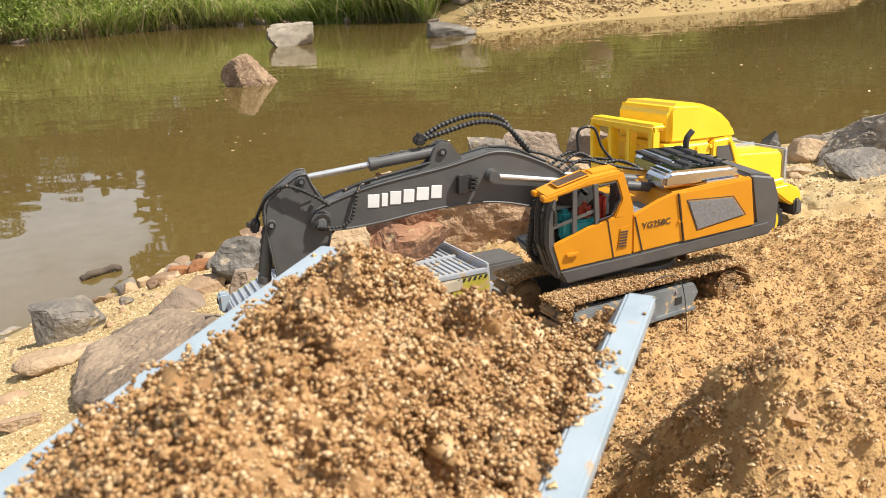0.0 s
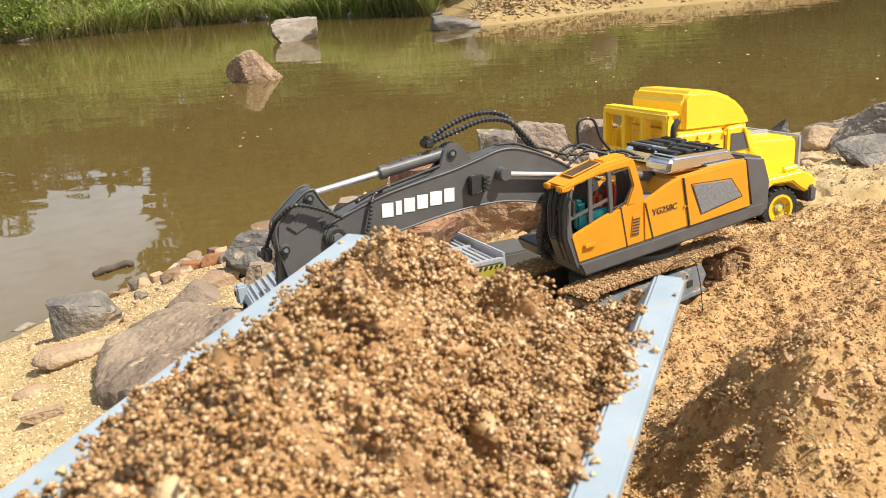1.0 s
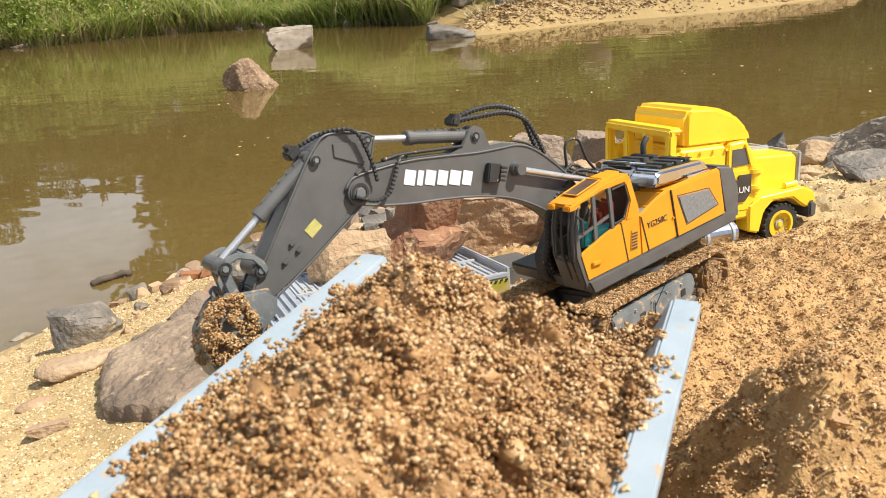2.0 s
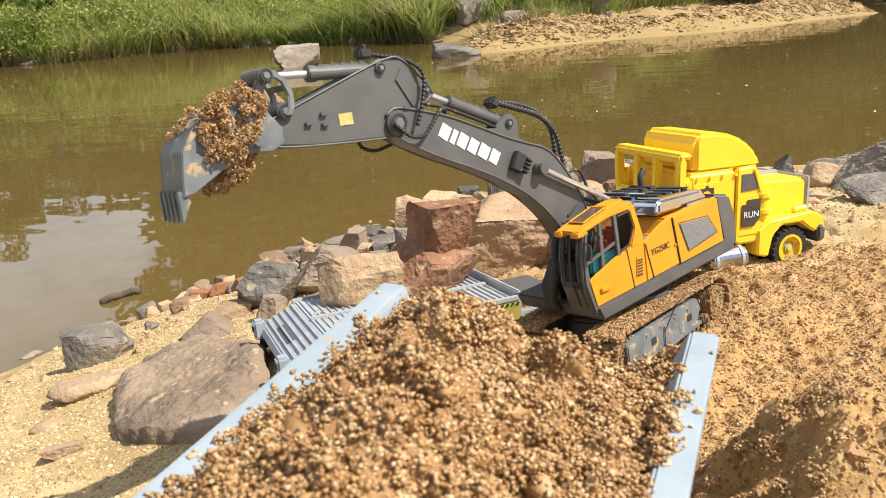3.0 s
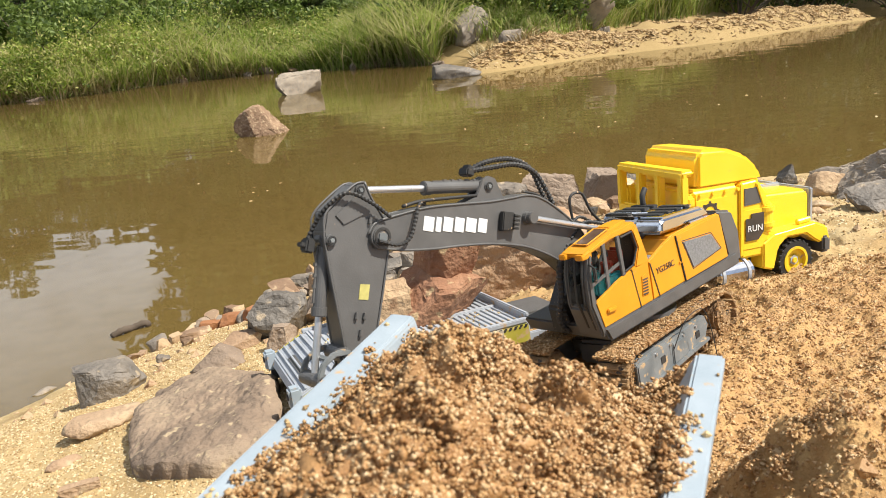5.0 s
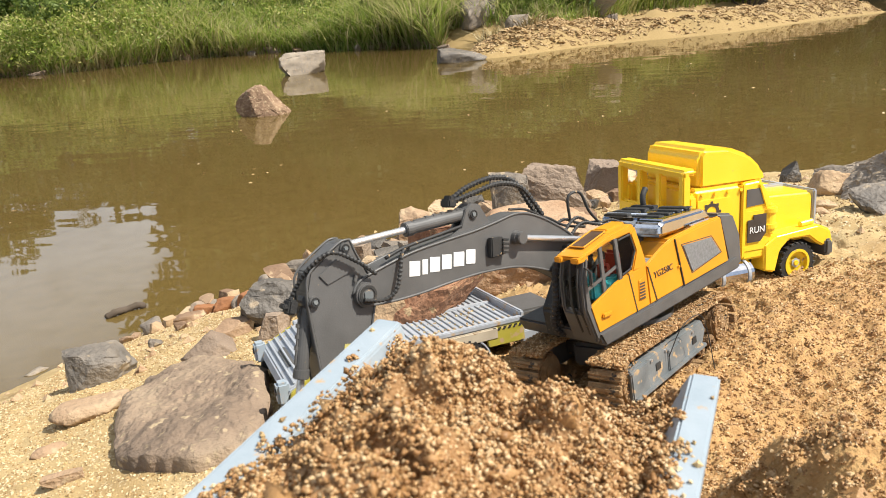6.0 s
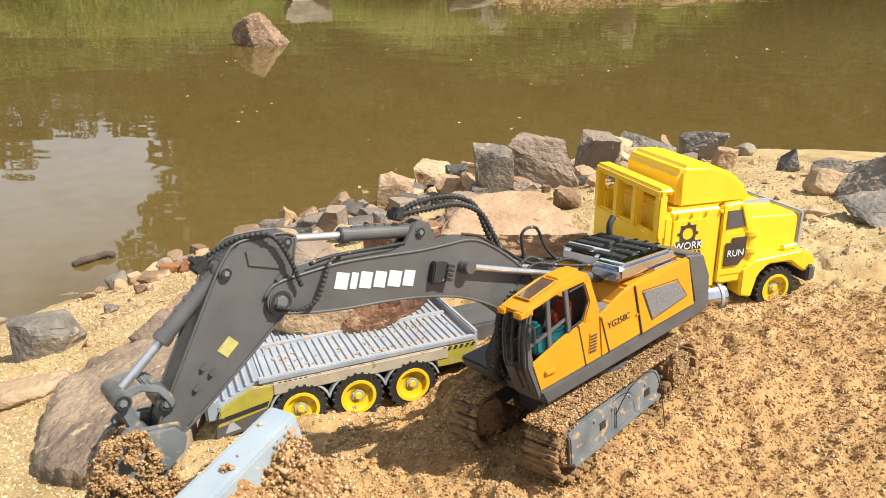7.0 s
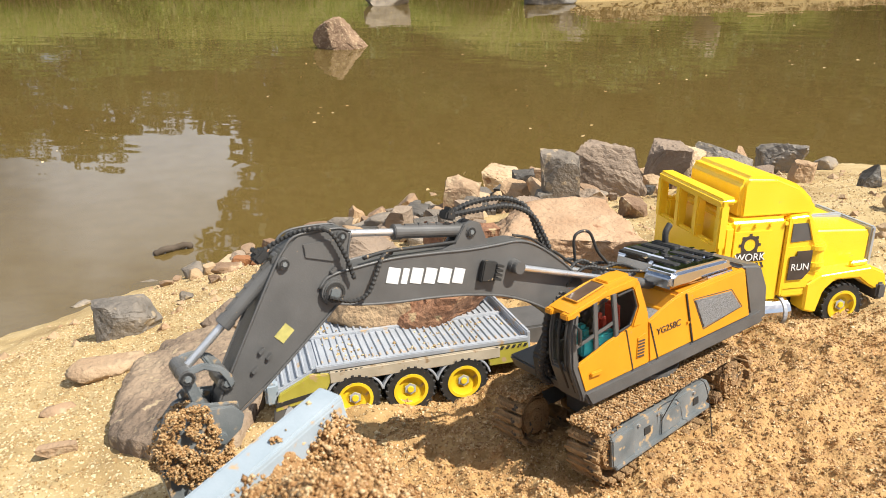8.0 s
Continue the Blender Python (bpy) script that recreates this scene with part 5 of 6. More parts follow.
def heap_z(u, v):
    """The heap of sand in the tray: u across from one wall, v back from the open front."""
    across = np.clip((u + 0.002) * (0.204 - u) / 0.0102, 0, 1) ** 0.85
    along = np.clip((v - 0.008 - 0.055 * ((u - 0.105) / 0.1) ** 2) / 0.09, 0, 1) ** 0.75
    z = 0.515 + 0.084 * np.clip(np.abs(u - 0.1) / 0.1, 0, 1) ** 1.2 * np.clip((v + 0.035) / 0.045, 0, 1)
    top = 0.65 - 0.024 * np.clip((u - 0.1) / 0.1, 0, 1)
    z = z + (top - z) * across * along
    z = z + (0.015 * vnoise(u * 26 + 3, v * 26, 21) + 0.012 * vnoise(u * 55, v * 55, 22)) * (0.25 + 0.75 * across) + 0.006 * vnoise(u * 110, v * 110, 23) + 0.003 * vnoise(u * 210, v * 210, 24)
    return z - DROP * v


def tray_xyz(u, v, z):
    return np.stack([TRAY.x + TU.x * u + TV.x * v, TRAY.y + TU.y * u + TV.y * v, z], 1)


def build_heap():
    n, k = 190, 420
    U, V = np.meshgrid(np.linspace(-0.003, 0.203, n), np.linspace(-0.03, 0.53, k))
    Z = heap_z(U, V)
    X, Y = TRAY.x + TU.x * U + TV.x * V, TRAY.y + TU.y * U + TV.y * V
    me = bpy.data.meshes.new("sand_heap")
    faces = [(j * n + i, j * n + i + 1, (j + 1) * n + i + 1, (j + 1) * n + i) for j in range(k - 1) for i in range(n - 1)]
    me.from_pydata(np.stack([X, Y, Z], -1).reshape(-1, 3).tolist(), [], faces)
    me.polygons.foreach_set("use_smooth", [True] * len(faces))
    me.materials.append(M["sand"])
    tagged(new("sand_heap", me), "heap of coarse wet sand filling the tray", "sand", "", "stuff")
    rng = np.random.default_rng(31)
    c = 1500
    u, v = rng.uniform(0.004, 0.197, c), rng.uniform(-0.01, 0.4, c)
    r = 0.0035 + 0.0115 * rng.uniform(0, 1, c) ** 2.0
    r = np.where(rng.uniform(0, 1, c) > 0.975, r + 0.008, r)
    cores, core_r = tray_xyz(u, v, heap_z(u, v) - r * 0.35), r * 0.5
    P = crumbs(rng, cores, r, 64)
    # loose crumbs that spilled onto the rails
    c = 46
    u = np.where(np.arange(c) % 2 == 0, rng.uniform(0.195, 0.206, c), rng.uniform(-0.006, 0.005, c))
    v = np.where(np.arange(c) % 2 == 0, rng.normal(0.1, 0.03, c), rng.uniform(0.05, 0.35, c))
    spilled = crumbs(rng, tray_xyz(u, v, 0.607 - DROP * v), rng.uniform(0.002, 0.006, c), 26)
    P = np.concatenate([P, spilled])
    c = 34000
    u, v = rng.uniform(0.0, 0.2005, c), rng.uniform(-0.03, 0.46, c)
    P = np.concatenate([P, tray_xyz(u, v, heap_z(u, v) + rng.uniform(-0.0013, 0.0005, c))])
    R = rng.uniform(0.0007, 0.0015, len(P)) * np.where(rng.uniform(0, 1, len(P)) > 0.985, 1.9, 1)
    P, R = np.concatenate([P, cores]), np.concatenate([R, core_r])
    tagged(new("heap_grains", grains("heap_grains", P, R, M["heap_grain"], 32, 0.8, True)), "crumbs of coarse wet sand on the heap", "sand", "", "stuff")
    # grains on the tops of the rails
    c = 110
    v = 0.012 + 0.4 * rng.uniform(0, 1, c) ** 0.6
    u = np.where(rng.uniform(0, 1, c) > 0.5, rng.uniform(-0.014, 0.0, c), rng.uniform(0.2, 0.215, c))
    P = np.stack([TRAY.x + TU.x * u + TV.x * v, TRAY.y + TU.y * u + TV.y * v, 0.6078 - DROP * v], 1)
    tagged(new("rail_grains", grains("rail_grains", P, rng.uniform(0.0008, 0.0022, c), M["pale_grain"], 33)), "sand grains on the tray rails", "sand", "", "stuff")


build_tray()
build_heap()


# ---- stones ----
STONE_LABEL = dict(grey=("grey angular river stone", "rock_grey"), brown=("brown weathered stone", "rock_brown"), tan=("tan sandy stone", "rock_tan"), pink=("purple-brown rounded stone", "rock_pink"),
                   dark=("dark grey rough stone", "rock_dark"), red=("red-brown rough stone", "rock_red"), clay=("lump of red clay", "clay"), block=("sandy stone block", "rock_block"))
rock_count = 0


def rock(x, y, sx, sy, sz, rz=0, kind="grey", block=0, z=None, label="", sub=5, sink=0.3, tilt=0.0):
    """A stone resting in the sand; block: 0 rounded, 1 pointed, 2 broken with flat faces, 3 a flat slab, 4 a squared block."""
    global rock_count
    rock_count += 1
    rng = random.Random(rock_count * 7 + 1)
    bm = bmesh.new()
    bmesh.ops.create_icosphere(bm, subdivisions=min(sub, 4) if sx < 0.17 else sub, radius=1)
    planes = []
    for i in range((13, 15, 10, 13, 6)[block]):
        d = Vector((rng.gauss(0, 1), rng.gauss(0, 1), rng.gauss(0, 0.9))).normalized()
        if block == 3:
            d = Vector((d.x, d.y, 0)).normalized()
        lo, hi = ((0.55, 0.86), (0.42, 0.74), (0.48, 0.8), (0.72, 0.95), (0.72, 1.0))[block]
        planes.append((d, rng.uniform(lo, hi)))
    skew = rng.uniform(-0.22, 0.22), rng.uniform(-0.22, 0.22)
    off = Vector((rng.uniform(0, 90), rng.uniform(0, 90), rng.uniform(0, 90)))
    for v in bm.verts:
        p = v.co.copy()
        if block == 3:
            p.z = max(-0.5, min(p.z, 0.5))
        if block == 2:
            p = Vector([math.copysign(min(abs(c) * 1.5, 0.86), c) for c in p])
        if block == 4:
            p = Vector([math.copysign(min(abs(c) * 1.7, 0.8), c) for c in p])
            p.x += skew[0] * p.z
            p.y += skew[1] * p.x
        for d, h in planes:
            k = p.dot(d) - h
            if k > 0:
                p -= d * k
        if block == 1 and p.z > 0:
            p.x *= 1 - 0.35 * p.z
            p.y *= 1 - 0.35 * p.z
        q = p * 1.9 + off
        rough = (0.9, 0.55, 0.6, 0.3, 0.5)[block] * (1.7 if sx > 0.33 and z is None else 1.0)
        f = rough * (0.07 * noise.noise(q) + 0.05 * noise.noise(q * 2.7)) + 0.03 * noise.noise(q * 6.5) + 0.026 * noise.noise(q * 14) + 0.018 * noise.noise(q * 30)
        f -= (0.05 if block != 4 else 0.018) * max(0.0, 0.12 - abs(noise.noise(q * 1.7 + off))) / 0.12      # cracks and ledges
        v.co = p * (1 + f)
    lo = min(v.co.z for v in bm.verts)
    hi = max(v.co.z for v in bm.verts)
    wide = 0.47 if block == 4 else 0.56
    bm.transform(Matrix.Diagonal((sx * wide, sy * wide, sz / (hi - lo) / (1 - sink), 1)))
    name, material = STONE_LABEL[kind]
    ob = mesh_ob("stone", bm, M[material], None, block in (0, 3) or sx > 0.36)
    base = ground_z(x, y) if z is None else z
    lo2 = min(v.co.z for v in ob.data.vertices)
    hi2 = max(v.co.z for v in ob.data.vertices)
    ob.matrix_basis = pose(x, y, base - lo2 - sink * (hi2 - lo2), 0, tilt, rz)
    big = "large " if sx > 0.13 else ("small " if sx < 0.06 else "")
    where = "" if z is not None else " half buried in the sand" if y < 1.65 else " on the river's edge"
    return tagged(ob, label or (big + name + where), "stone", "bank stones")


rock(-0.613, 2.036, 0.072, 0.072, 0.069, 14, "tan", 1)
rock(-0.402, 1.764, 0.161, 0.096, 0.053, 15, "grey", 0)
rock(-0.250, 1.9, 0.13, 0.09, 0.115, 8, "brown", 4)
rock(-0.161, 2.019, 0.078, 0.076, 0.053, 17, "tan", 0)
rock(-0.041, 1.715, 0.103, 0.086, 0.059, -11, "pink", 0)
rock(-0.2, 2.45, 0.19, 0.127, 0.088, -13, "tan", 2)
# dark stone colour paints the shadow seen between its neighbours
rock(-0.085, 1.965, 0.085, 0.078, 0.105, 19, "dark", 4)
rock(0.027, 1.85, 0.13, 0.11, 0.15, 6, "grey", 4)
rock(0.171, 2.03, 0.21, 0.17, 0.14, -19, "pink", 2)
rock(0.115, 1.827, 0.083, 0.082, 0.057, 13, "pink", 2)
rock(0.06, 2.6, 0.17, 0.125, 0.1, -3, "tan", 2)
rock(-0.05, 2.5, 0.140, 0.103, 0.072, -12, "brown", 2)
rock(0.329, 2.267, 0.17, 0.157, 0.13, -13, "pink", 4)
rock(0.42, 2.75, 0.19, 0.12, 0.1, -25, "tan", 4)
rock(0.6, 3.0, 0.25, 0.15, 0.1, -12, "dark", 2)
rock(0.52, 2.6, 0.125, 0.075, 0.052, -19, "tan", 2)
rock(0.7, 2.55, 0.19, 0.15, 0.12, -15, "dark", 2)
rock(0.683, 3.059, 0.088, 0.088, 0.088, 9, "tan", 1)
rock(0.903, 3.320, 0.075, 0.071, 0.049, -10, "grey", 0)
rock(0.702, 2.217, 0.090, 0.090, 0.063, 3, "tan", 2)
rock(0.870, 2.620, 0.086, 0.071, 0.049, -12, "grey", 0)
rock(0.834, 2.069, 0.089, 0.089, 0.066, -29, "dark", 1)
rock(0.897, 1.952, 0.090, 0.060, 0.042, -27, "grey", 2)
rock(0.786, 1.690, 0.105, 0.081, 0.056, -25, "tan", 0)
rock(-0.511, 2.305, 0.091, 0.089, 0.062, 30, "brown", 2)
rock(-0.367, 2.024, 0.073, 0.056, 0.039, -7, "grey", 2)
rock(-0.475, 2.464, 0.081, 0.079, 0.054, 29, "brown", 2)
rock(-0.412, 2.521, 0.074, 0.069, 0.048, 23, "tan", 0)
rock(-0.386, 2.589, 0.055, 0.055, 0.045, 16, "grey", 1)
rock(-0.325, 2.566, 0.083, 0.070, 0.049, 16, "pink", 2)
rock(-0.213, 2.029, 0.056, 0.056, 0.039, 15, "brown", 2)
rock(-0.256, 1.730, 0.086, 0.051, 0.033, 1, "tan", 0)
rock(-0.294, 1.575, 0.079, 0.047, 0.028, 13, "grey", 2)
rock(-0.212, 1.572, 0.070, 0.042, 0.026, -7, "pink", 0)
rock(-0.33, 1.3, 0.19, 0.2, 0.085, 25, "pink", 2)
rock(-0.599, 2.197, 0.063, 0.048, 0.033, 37, "brown", 2)
rock(-0.561, 2.271, 0.057, 0.044, 0.031, 29, "grey", 2)
rock(0.015, 1.513, 0.044, 0.032, 0.022, 4, "brown", 0)
rock(-0.445, 1.23, 0.15, 0.12, 0.09, 14, "dark", 2)
rock(-0.400, 1.101, 0.059, 0.059, 0.046, 4, "pink", 2)
rock(-0.72, 1.055, 0.13, 0.085, 0.06, 28, "dark", 2)
rock(-0.625, 0.865, 0.11, 0.07, 0.03, 40, "brown", 0)
rock(-0.5, 1.05, 0.1, 0.069, 0.048, 25, "pink", 0)
rock(-0.507, 1.175, 0.102, 0.061, 0.029, 27, "brown", 2)
rock(-0.704, 1.599, 0.086, 0.052, 0.034, 42, "clay", 0)
rock(-0.772, 1.592, 0.063, 0.041, 0.029, 27, "clay", 0)
rock(-0.645, 1.588, 0.062, 0.048, 0.033, 43, "clay", 0)
rock(-0.775, 1.521, 0.083, 0.050, 0.022, 43, "brown", 0)
rock(-0.869, 1.516, 0.039, 0.039, 0.033, 31, "tan", 0)
rock(-0.729, 1.260, 0.028, 0.025, 0.017, 14, "grey", 0)
rock(-1.178, 1.453, 0.070, 0.042, 0.025, 37, "grey", 0)
rock(-1.163, 1.585, 0.075, 0.045, 0.024, 24, "grey", 2)
rock(-1.086, 1.603, 0.069, 0.041, 0.019, 26, "grey", 2)
rock(-0.611, 0.737, 0.046, 0.028, 0.012, 50, "brown", 0)
rock(-0.503, 0.616, 0.046, 0.028, 0.014, 23, "brown", 2)
rock(-0.928, 1.475, 0.039, 0.025, 0.017, 18, "brown", 2)
rock(-0.623, 1.713, 0.030, 0.024, 0.016, 21, "clay", 0)
rock(-0.728, 1.377, 0.038, 0.026, 0.018, 10, "brown", 2)
rock(0.935, 1.54, 0.36, 0.3, 0.165, -25, "grey", 2, None, "big jagged dark boulder with a pale sunlit top", 6)
rock(0.78, 1.42, 0.15, 0.1, 0.05, 15, "dark", 2)
rock(0.655, 1.41, 0.045, 0.025, 0.016, -15, "tan", 0)
rock(0.678, 1.456, 0.051, 0.030, 0.018, -22, "tan", 0)
rock(1.313, 3.345, 0.148, 0.089, 0.022, -14, "dark", 0)
# the broad slabs
def slab():
    """The broad broken slab lying in the pale sand: uneven top, chipped rim."""
    rim = [(-0.445, 0.63), (-0.505, 0.73), (-0.55, 0.84), (-0.57, 0.94), (-0.53, 0.98), (-0.44, 0.95), (-0.375, 0.91), (-0.315, 0.82), (-0.272, 0.7), (-0.255, 0.615), (-0.32, 0.585)]
    cx, cy = -0.41, 0.76
    turns = sorted((math.atan2(y - cy, x - cx), math.hypot(x - cx, y - cy)) for x, y in rim)
    ta = [turns[-1][0] - 2 * math.pi] + [a for a, r in turns] + [turns[0][0] + 2 * math.pi]
    tr = [turns[-1][1]] + [r for a, r in turns] + [turns[0][1]]
    n, rings = 260, 64
    A = np.linspace(-math.pi, math.pi, n, endpoint=False)
    px, py = np.interp(A, ta, [r * math.cos(a) for a, r in zip(ta, tr)]), np.interp(A, ta, [r * math.sin(a) for a, r in zip(ta, tr)])
    chip = 1 + 0.035 * vnoise(px * 28, py * 28, 91) + 0.02 * vnoise(px * 80, py * 80, 92)
    V = []
    for k in range(rings + 5):
        f = min(1.0, k / rings)
        out = max(0, k - rings)
        grow = f * chip * (1 + 0.012 * out)
        x, y = cx + px * grow, cy + py * grow
        z = near_bank(x, y) + 0.027 + 0.008 * vnoise(x * 9, y * 9, 93) + 0.006 * vnoise(x * 22 + y * 9, y * 12, 94) + 0.003 * vnoise(x * 60, y * 45, 95) + 0.0016 * vnoise(x * 150, y * 110, 96) + 0.0009 * vnoise(x * 330, y * 260, 97)
        z = z - 0.01 * f ** 8 - out * 0.02
        V.append(np.stack([x, y, z], 1))
    V = np.concatenate(V)
    F = [(k * n + i, k * n + (i + 1) % n, (k + 1) * n + (i + 1) % n, (k + 1) * n + i) for k in range(1, rings + 4) for i in range(n)]
    F.append([n + i for i in range(n)][::-1])
    me = bpy.data.meshes.new("stone")
    me.from_pydata(V.tolist(), [], F)
    me.polygons.foreach_set("use_smooth", [True] * len(F))
    me.materials.append(M["rock_slab"])
    tagged(new("stone", me), "broad flat purple-brown slab half buried in pale sand", "stone", "bank stones")


slab()
rock(0.06, 1.22, 0.38, 0.31, 0.112, 14, "block", 4, None, "big flat-topped sandy stone block behind the trailer", 6, 0.3)
# river stones standing in the water
rock(-2.04, 5.85, 0.5, 0.38, 0.3, 25, "brown", 1, -0.05, "grey-brown boulder standing in the river", 6, 0.2)
rock(-2.75, 9.6, 0.62, 0.45, 0.33, 25, "grey", 2, -0.05, "slanted grey boulder standing in the river", 5, 0.2)


def deck_stone(x, y, z, sx, sy, sz, rz, kind, block, label):
    """A stone on the trailer's deck, in the trailer's own measures."""
    p = trailer.matrix_basis @ Vector((x, y, z))
    return rock(p.x, p.y, sx, sy, sz, rz, kind, block, p.z, label, 5, 0.16)


deck_stone(0.088, 0.062, 0.0745, 0.15, 0.11, 0.07, 20, "red", 2, "red-brown stone lying on the trailer deck")
deck_stone(0.108, 0.07, 0.131, 0.11, 0.094, 0.072, 34, "red", 4, "rough brown stone stacked on another stone")
deck_stone(-0.03, 0.08, 0.0745, 0.128, 0.095, 0.066, 20, "tan", 2, "pale tan stone lying on the trailer deck")


def shore_stones():
    """Small broken stones between the big ones along the water's edge."""
    rng = random.Random(77)
    kinds = ("brown", "tan", "grey", "pink", "brown", "grey")
    for i in range(105):
        t = rng.uniform(0, 1)
        x = -0.95 + 1.5 * t + rng.gauss(0, 0.05)
        y = 1.6 + 0.75 * t + rng.gauss(0, 0.12) - 0.25 * max(0, t - 0.5)
        if near_bank(x, y) < 0.015:
            continue
        s = rng.uniform(0.02, 0.065)
        rock(x, y, s * rng.uniform(0.9, 1.5), s, s * rng.uniform(0.45, 0.8), rng.uniform(0, 360), kinds[i % 6], (2, 4, 0)[i % 3], None, "", 3, 0.25)


shore_stones()


def rubble():
    """Broken stones heaped on the bank behind the trailer."""
    rng = random.Random(78)
    kinds = ("brown", "grey", "tan", "pink", "brown", "dark")
    for i in range(165):
        x = rng.uniform(-0.62, 0.42)
        y = 1.78 + 0.55 * (x + 0.3) + rng.gauss(0, 0.17)
        if near_bank(x, y) < 0.02 or y < 1.46:
            continue
        s = 0.025 + 0.06 * rng.uniform(0, 1) ** 1.8
        rock(x, y, s * rng.uniform(0.9, 1.5), s, s * rng.uniform(0.5, 0.95), rng.uniform(0, 360), kinds[i % 6], 2 + 2 * (i % 2), None, "", 3, 0.2)


rubble()


# ---- loose grains over the bank ----
def scatter(name, count, x0, x1, y0, y1, r0, r1, material, label, seed):
    rng = np.random.default_rng(seed)
    x, y = rng.uniform(x0, x1, count), rng.uniform(y0, y1, count)
    z = terrain(x, y)
    keep = z > 0.01
    x, y, z = x[keep], y[keep], z[keep]
    R = r0 + (r1 - r0) * rng.uniform(0, 1, len(x)) ** 1.6
    me = grains(name, np.stack([x, y, z + R * 0.1], 1), R, material, seed)
    tagged(new(name, me), label, "sand", "", "stuff")


scatter("dug_sand_grains", 90000, -0.1, 0.64, 0.12, 1.03, 0.0007, 0.0018, M["grain"], "loose wet orange-brown sand grains", 41)
def crumb_field():
    rng = np.random.default_rng(46)
    c = 2600
    x, y = rng.uniform(0.0, 0.6, c), rng.uniform(0.15, 0.98, c)
    near = rng.uniform(0, 1, c) < 0.25 + 0.9 * np.exp(-((x - 0.27) ** 2 + (y - 0.3) ** 2) / 0.02) + 0.3 * np.clip(vnoise(x * 9, y * 9, 47), 0, 1)
    x, y = x[near], y[near]
    r = (0.002 + 0.006 * rng.uniform(0, 1, len(x)) ** 2.5) * (1 + 0.7 * np.exp(-((x - 0.26) ** 2 + (y - 0.31) ** 2) / 0.012))
    cores = np.stack([x, y, terrain(x, y)], 1)
    P = np.concatenate([crumbs(rng, cores, r, 40), cores])
    R = np.concatenate([rng.uniform(0.0006, 0.0012, len(P) - len(r)), r * 0.5])
    tagged(new("sand_crumbs", grains("sand_crumbs", P, R, M["grain"], 48)), "crumbs of wet sand on the dug ground", "sand", "", "stuff")


crumb_field()
scatter("pale_sand_grains", 36000, -1.0, -0.05, 0.45, 1.6, 0.001, 0.0024, M["pale_grain"], "loose pale yellow sand grains", 42)
scatter("bank_sand_grains", 20000, -0.1, 1.1, 0.95, 2.4, 0.0009, 0.0028, M["pale_grain"], "dry pale gravelly sand grains", 43)
scatter("bank_pebbles", 500, -1.1, 1.1, 1.0, 2.6, 0.004, 0.012, M["rock_tan"], "small tan pebbles on the bank", 44)


# ---- far bank ----
def blades(name, P, H, width, lean, material, seed, label, category):
    """Grass blades as bent narrow leaves in one mesh."""
    rng = np.random.default_rng(seed)
    n = len(P)
    a = rng.uniform(0, 2 * math.pi, n)
    d = np.stack([np.cos(a), np.sin(a), np.zeros(n)], 1)
    s = np.stack([-np.sin(a), np.cos(a), np.zeros(n)], 1) * (width * rng.uniform(0.6, 1.4, n))[:, None]
    bend = d * (H * rng.uniform(0.1, lean, n))[:, None]
    up = np.array([0, 0, 1.0])
    mid = P + up * (H * 0.55)[:, None] + bend * 0.3
    tip = P + up * (H * rng.uniform(0.8, 1.0, n))[:, None] + bend
    V = np.stack([P - s, P + s, mid + s * 0.7, mid - s * 0.7, tip], 1).reshape(-1, 3)
    b = np.arange(n)[:, None] * 5
    F = np.concatenate([b + np.array([0, 1, 2]), b + np.array([0, 2, 3]), b + np.array([3, 2, 4])], 0)
    me = bpy.data.meshes.new(name)
    me.from_pydata(V.tolist(), [], F.tolist())
    me.materials.append(material)
    return tagged(new(name, me), label, category, "", "stuff")


def bank_edge(x):
    return float(far_edge(np.array(x)))


def grass_bank():
    rng = np.random.default_rng(51)
    n = 120000
    x = rng.uniform(-16, 7, n)
    edge = far_edge(x)
    y = edge - 0.06 + rng.uniform(0, 1, n) ** 1.7 * 6
    dens = vnoise(x * 0.7, y * 0.7, 14) + 0.5
    keep = (rng.uniform(-0.6, 0.6, n) < dens) & ((x < -1.2) | (y > edge + 0.6))
    x, y = x[keep], y[keep]
    H = 0.3 + 0.5 * np.clip(vnoise(x * 0.5, y * 0.5, 15) + 0.45, 0, 1.2) + 0.45 * np.exp(-((x + 6.6) / 1.7) ** 2) + 0.35 * np.exp(-((x + 1.7) / 1.3) ** 2)
    blades("bank_grass", np.stack([x, y, terrain(x, y) - 0.02], 1), H * rng.uniform(0.5, 1.1, len(x)), 0.012, 1.7, M["grass"], 52, "tall green and straw-coloured grass on the far bank", "grass")


grass_bank()


